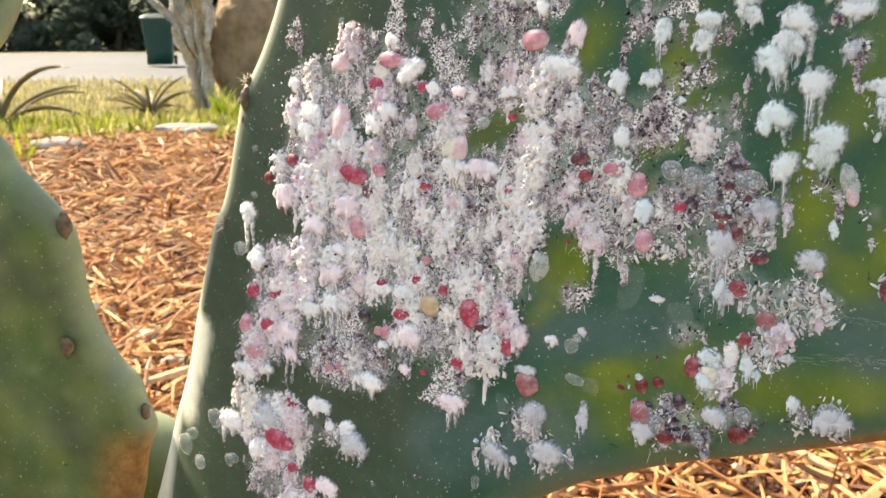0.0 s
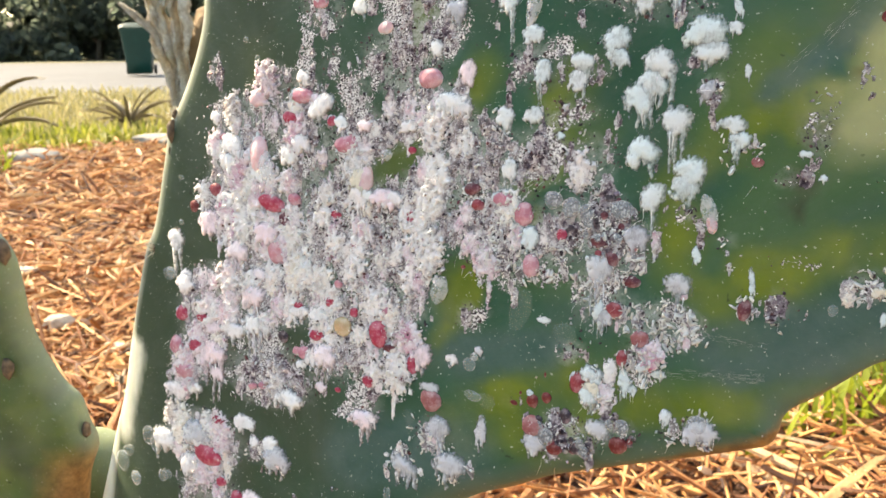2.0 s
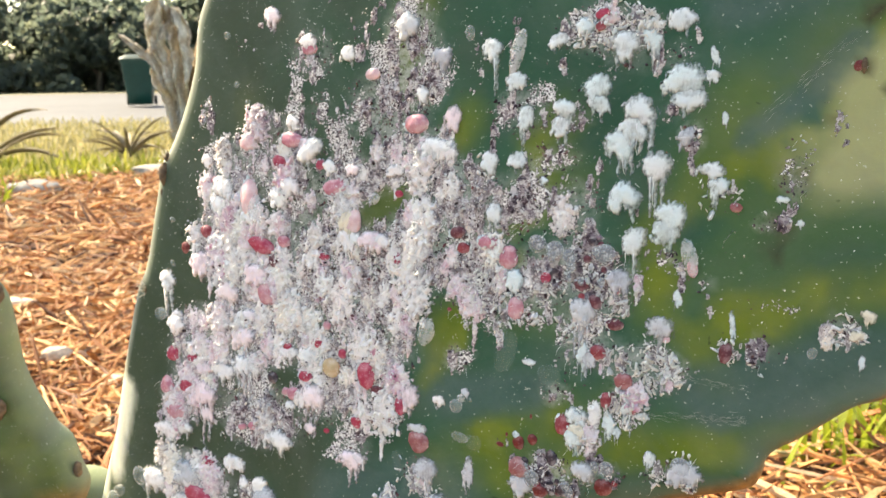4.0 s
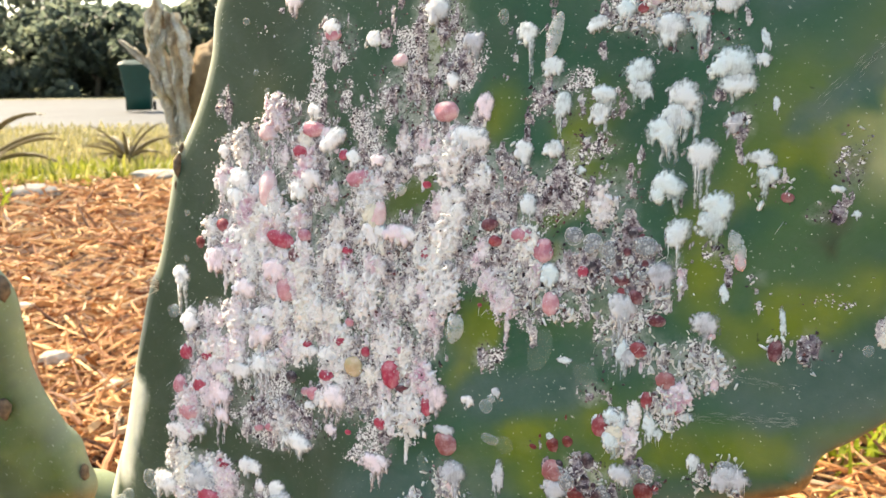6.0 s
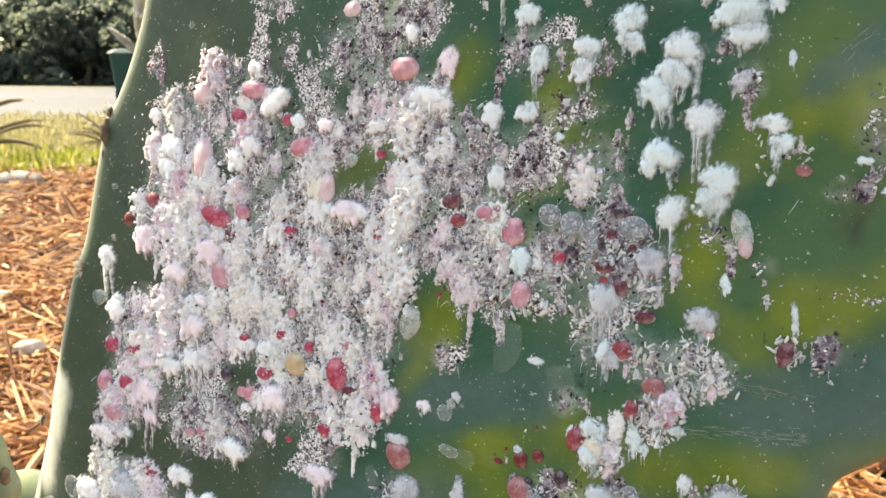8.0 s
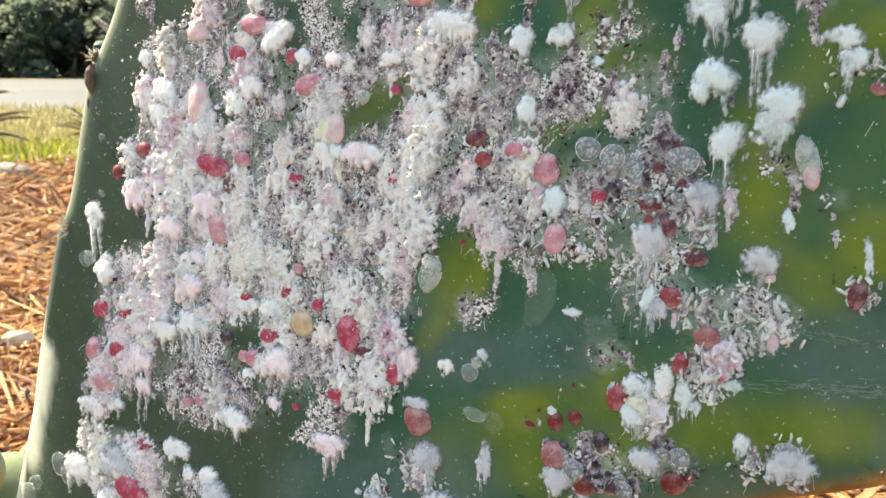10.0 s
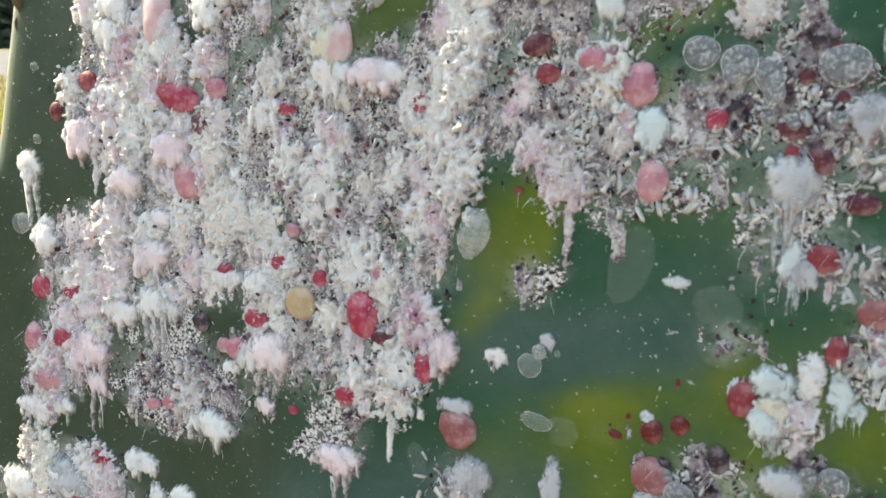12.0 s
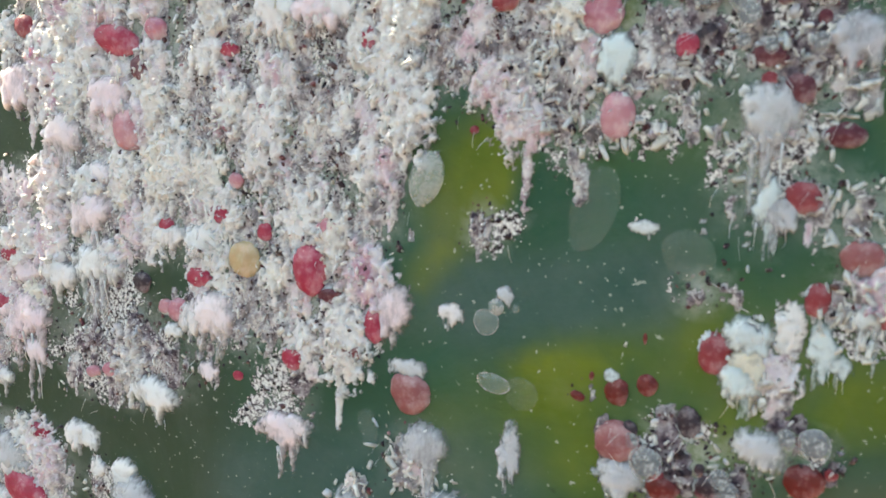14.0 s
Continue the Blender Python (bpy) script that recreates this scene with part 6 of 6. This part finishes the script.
lump(-63.4, -63.3, 3.8, 3.0, "crimson")
lump(-57.5, -66.6, 4.9, 4.2, "crimson")
tuft(-46.6, 71.5, 5.1, 5.4, 0.0, "white")
tuft(-34.0, 65.0, 4.8, 4.5, 0.0, "white")
tuft(-22.3, 62.0, 3.9, 3.9, 0.0, "white")
tuft(-5.6, 67.8, 5.0, 6.2, 0.0, "grey")
tuft(3.5, 60.2, 4.8, 5.3, 0.0, "grey")
tuft(16.0, 62.0, 4.7, 4.7, 8.2, "white")
tuft(22.2, 55.4, 4.6, 3.9, 0.0, "white")
tuft(24.7, 47.7, 3.5, 5.1, 4.6, "white")
tuft(33.4, 49.5, 4.5, 4.5, 6.8, "white")
tuft(32.5, 45.9, 4.1, 4.1, 0.0, "white")
tuft(40.0, 54.0, 5.5, 5.1, 0.0, "white")
tuft(40.6, 50.7, 4.6, 4.0, 0.0, "white")
tuft(31.3, 63.6, 3.6, 3.4, 0.0, "white")
tuft(36.5, 66.0, 4.2, 4.4, 0.0, "white")
tuft(45.1, 62.2, 5.3, 6.1, 0.0, "white")
tuft(50.7, 63.5, 3.5, 4.3, 5.4, "white")
tuft(56.2, 67.3, 5.2, 4.2, 0.0, "white")
tuft(57.4, 55.1, 6.9, 6.4, 0.0, "white")
tuft(58.5, 51.7, 6.2, 4.7, 0.0, "white")
tuft(62.9, 59.8, 1.4, 4.2, 0.0, "white")
tuft(62.5, 56.4, 2.6, 2.5, 0.0, "white")
tuft(49.3, 49.2, 6.4, 6.1, 9.8, "white")
tuft(48.1, 45.3, 5.5, 5.5, 0.0, "white")
tuft(45.0, 42.5, 6.3, 5.7, 4.4, "white")
tuft(52.7, 38.4, 5.6, 5.2, 8.7, "white")
tuft(47.0, 32.0, 5.6, 6.0, 0.0, "white")
tuft(56.4, 28.7, 5.5, 6.1, 0.0, "white")
tuft(55.5, 25.4, 4.9, 5.5, 0.0, "white")
tuft(49.3, 23.2, 4.7, 6.0, 5.6, "white")
tuft(65.5, 48.4, 1.2, 2.5, 0.0, "white")
tuft(16.8, 37.7, 4.0, 5.5, 0.0, "white")
tuft(23.3, 38.6, 4.3, 3.7, 0.0, "white")
tuft(63.6, 38.1, 4.9, 3.6, 0.0, "white")
tuft(65.3, 35.2, 4.0, 3.8, 3.2, "white")
tuft(58.4, 44.5, 2.9, 3.6, 0.0, "grey")
tuft(55.8, 6.0, 5.4, 4.9, 3.3, "grey")
shell(55.0, 6.6, 2.6, 2.6, "grey")
lump(57.0, 4.4, 2.0, 1.6, "blush")
tuft(69.7, 8.2, 1.0, 6.0, 2.5, "white")
shell(60.6, 21.6, 3.0, 7.6, "white")
tuft(29.5, 34.7, 2.0, 1.6, 0.0, "white")
tuft(58.9, 12.8, 1.7, 3.3, 0.0, "white")
tuft(24.4, 12.8, 3.8, 5.5, 0.0, "white")
tuft(39.8, -14.6, 4.3, 4.0, 0.0, "white")
tuft(40.3, -17.7, 3.6, 4.2, 2.3, "cream")
tuft(91.7, 9.4, 2.7, 2.2, 0.0, "cream")
tuft(92.6, 4.4, 1.1, 3.0, 0.0, "white")
tuft(92.9, 13.0, 2.3, 2.6, 0.0, "cream")
tuft(55.5, -20.7, 2.2, 2.9, 2.3, "white")
tuft(-81.5, 1.6, 5.2, 6.1, 9.2, "white")
tuft(-77.9, -8.0, 3.4, 3.7, 0.0, "white")
tuft(-68.0, 35.3, 3.6, 3.2, 0.0, "white")
tuft(-61.7, 27.9, 7.9, 6.4, 0.0, "white")
tuft(-63.0, 23.5, 6.7, 5.8, 0.0, "white")
tuft(-81.2, -41.4, 8.8, 5.7, 0.0, "white")
tuft(-39.2, -35.3, 4.4, 3.7, 0.0, "white")
tuft(-16.2, -35.4, 5.9, 3.5, 2.7, "white")
tuft(-20.3, 22.2, 5.2, 6.6, 0.0, "cream")
tuft(-19.2, 18.3, 5.5, 4.5, 0.0, "white")
tuft(-13.6, 18.1, 7.9, 4.7, 0.0, "white")
tuft(-49.3, 6.5, 7.9, 6.3, 0.0, "white")
tuft(-58.7, 0.4, 6.7, 7.3, 2.9, "white")
tuft(-53.4, -10.7, 7.7, 6.4, 5.8, "white")
tuft(-59.9, -20.6, 8.7, 5.4, 0.0, "white")
tuft(-65.5, -33.7, 4.9, 4.6, 6.1, "white")
tuft(-1.6, -17.8, 5.1, 5.7, 0.0, "white")
tuft(-38.3, 45.5, 3.9, 4.1, 0.0, "white")
tuft(-32.8, 38.9, 5.8, 5.9, 0.0, "white")
tuft(-34.6, 40.2, 4.5, 3.5, 0.0, "white")
tuft(-26.7, 35.1, 3.7, 4.0, 0.0, "white")
tuft(-1.0, 52.3, 3.2, 4.4, 0.0, "white")
tuft(7.1, 47.4, 4.2, 4.9, 0.0, "white")
tuft(3.3, 40.6, 8.6, 4.9, 0.0, "white")
tuft(5.5, 39.5, 6.5, 4.4, 0.0, "white")
tuft(46.9, 14.6, 4.5, 5.6, 0.0, "grey")
tuft(39.8, 7.5, 5.2, 6.9, 6.9, "grey")
tuft(50.4, -11.2, 2.7, 3.0, 4.6, "white")
tuft(-67.0, -21.0, 6.1, 3.9, 0.0, "white")
tuft(-74.7, -39.3, 6.0, 4.0, 0.0, "white")
tuft(-38.5, 29.8, 6.0, 5.5, 0.0, "white")
tuft(-41.9, 26.9, 6.5, 5.5, 0.0, "white")
tuft(-51.8, 21.3, 5.7, 5.7, 4.3, "white")
tuft(-20.1, 34.7, 4.2, 3.1, 0.0, "white")
tuft(-7.5, 35.2, 4.6, 3.0, 0.0, "white")
tuft(80.4, 29.3, 1.5, 1.4, 0.0, "white")
tuft(77.0, 33.5, 2.3, 1.4, 0.0, "white")
tuft(18.5, 26.8, 3.4, 5.3, 0.0, "white")
tuft(-31.2, -12.5, 7.0, 5.0, 0.0, "white")
tuft(-33.4, -23.4, 5.6, 4.2, 0.0, "white")
tuft(-69.0, 7.5, 8.2, 6.0, 0.0, "white")
tuft(-63.2, 13.9, 6.0, 4.4, 0.0, "white")
tuft(-30.4, -30.4, 3.5, 2.7, 0.0, "white")
tuft(-54.6, -44.6, 5.5, 3.6, 0.0, "white")
tuft(-45.6, -50.5, 5.9, 4.4, 0.0, "white")
tuft(-51.6, -49.5, 3.2, 3.1, 0.0, "white")
tuft(48.3, -16.5, 2.2, 2.2, 2.2, "white")
tuft(41.7, -1.8, 3.6, 3.3, 3.3, "grey")
tuft(28.8, -4.6, 1.7, 0.9, 0.0, "white")
tuft(-36.8, -25.8, 3.0, 2.1, 0.0, "white")
tuft(-38.0, -12.4, 6.4, 3.5, 0.0, "white")
tuft(53.6, -12.4, 2.8, 2.1, 0.0, "white")
tuft(6.6, -16.9, 2.9, 2.7, 0.0, "white")
tuft(-86.1, -55.8, 7.2, 5.4, 0.0, "white")
tuft(-74.8, -53.2, 8.8, 6.2, 0.0, "white")
tuft(-46.2, -48.7, 4.2, 4.3, 0.0, "white")
tuft(-42.7, -53.4, 4.5, 4.3, 0.0, "white")
tuft(-51.9, -65.8, 6.6, 5.1, 0.0, "white")
tuft(-70.9, -51.5, 7.9, 5.2, 0.0, "white")
tuft(-75.4, -62.0, 7.3, 6.9, 0.0, "white")
shell(11.2, -17.0, 3.1, 3.0, "clear")
shell(12.3, -15.1, 1.9, 2.0, "white")
tuft(13.3, -13.8, 2.2, 1.8, 0.0, "grey")
tuft(26.2, -21.1, 1.5, 1.6, 0.0, "white")
tuft(40.2, -1.1, 2.5, 5.3, 3.0, "white")
tuft(28.4, -4.5, 2.7, 1.5, 0.0, "white")
lump(-19.1, 22.6, 4.2, 7.4, "blush")
tuft(-20.2, 17.8, 4.8, 6.8, 2.0, "white")
tuft(-11.4, 18.0, 7.0, 4.3, 0.0, "white")
tuft(39.5, -19.0, 3.9, 4.2, 2.0, "white")
tuft(46.8, -15.0, 2.5, 5.2, 2.0, "white")
tuft(-77.7, -10.4, 6.1, 5.7, 2.0, "white")
tuft(-51.2, -4.9, 4.6, 4.3, 1.0, "white")
shell(-50.1, 23.7, 5.4, 8.3, "white")
tuft(-40.3, -35.9, 8.9, 5.5, 0.0, "white")
tuft(-17.6, -36.5, 7.0, 5.2, 4.0, "white")
tuft(-56.7, -44.9, 4.3, 4.3, 0.0, "white")
tuft(-43.7, -52.5, 8.4, 7.0, 2.0, "grey")
tuft(-68.0, -28.1, 11.0, 6.7, 6.0, "white")
tuft(-51.8, -18.1, 9.0, 5.6, 7.0, "white")
tuft(-29.6, -22.7, 7.1, 6.6, 3.0, "white")
tuft(-72.8, -51.9, 9.6, 7.5, 2.0, "grey")
tuft(-86.1, -56.6, 9.3, 7.7, 0.0, "white")
lump(-43.0, -19.5, 3.2, 3.0, "plum")
lump(-36.1, -22.5, 3.8, 3.2, "rose")
lump(-49.2, -33.4, 3.0, 2.2, "rose")
shell(-92.6, -56.5, 5.4, 5.3, "clear")
shell(-98.8, -71.2, 4.1, 4.2, "clear")
shell(-86.8, -67.3, 3.3, 3.4, "clear")
tuft(-5.1, -45.5, 6.8, 6.3, 2.0, "grey")
tuft(3.8, -34.2, 5.3, 6.1, 5.0, "grey")
tuft(7.2, -42.3, 7.9, 6.1, 3.0, "grey")
tuft(14.9, -32.3, 2.6, 7.1, 2.0, "grey")
tuft(1.0, -24.7, 4.7, 2.9, 0.0, "grey")
tuft(62.9, -22.7, 6.6, 5.1, 1.0, "grey")
tuft(42.0, -26.0, 4.7, 4.4, 1.0, "grey")
tuft(27.8, -32.3, 4.9, 5.0, 1.0, "grey")

# ---- small dark scales and hollow shells in the dirty clusters ----
def dark_cluster():
    rng = np.random.default_rng(77)
    for a, c, b, d, k, style in PATCHES:
        if style != "grey" or b * d < 14 or k < 0.6:
            continue
        for _ in range(int(min(12, b * d * 0.16))):
            r, t = math.sqrt(rng.uniform()) * 0.95, rng.uniform(0, 6.2832)
            w = rng.uniform(0.9, 1.9)
            lump(a + b * r * math.cos(t), c + d * r * math.sin(t), w, w * rng.uniform(1.0, 1.4), ("plum", "maroon", "maroon", "brick_red", "plum")[int(rng.integers(5))])
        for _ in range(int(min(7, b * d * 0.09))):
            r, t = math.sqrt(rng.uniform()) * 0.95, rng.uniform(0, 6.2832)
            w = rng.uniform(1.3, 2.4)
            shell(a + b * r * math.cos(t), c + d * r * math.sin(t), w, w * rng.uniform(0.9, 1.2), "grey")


dark_cluster()
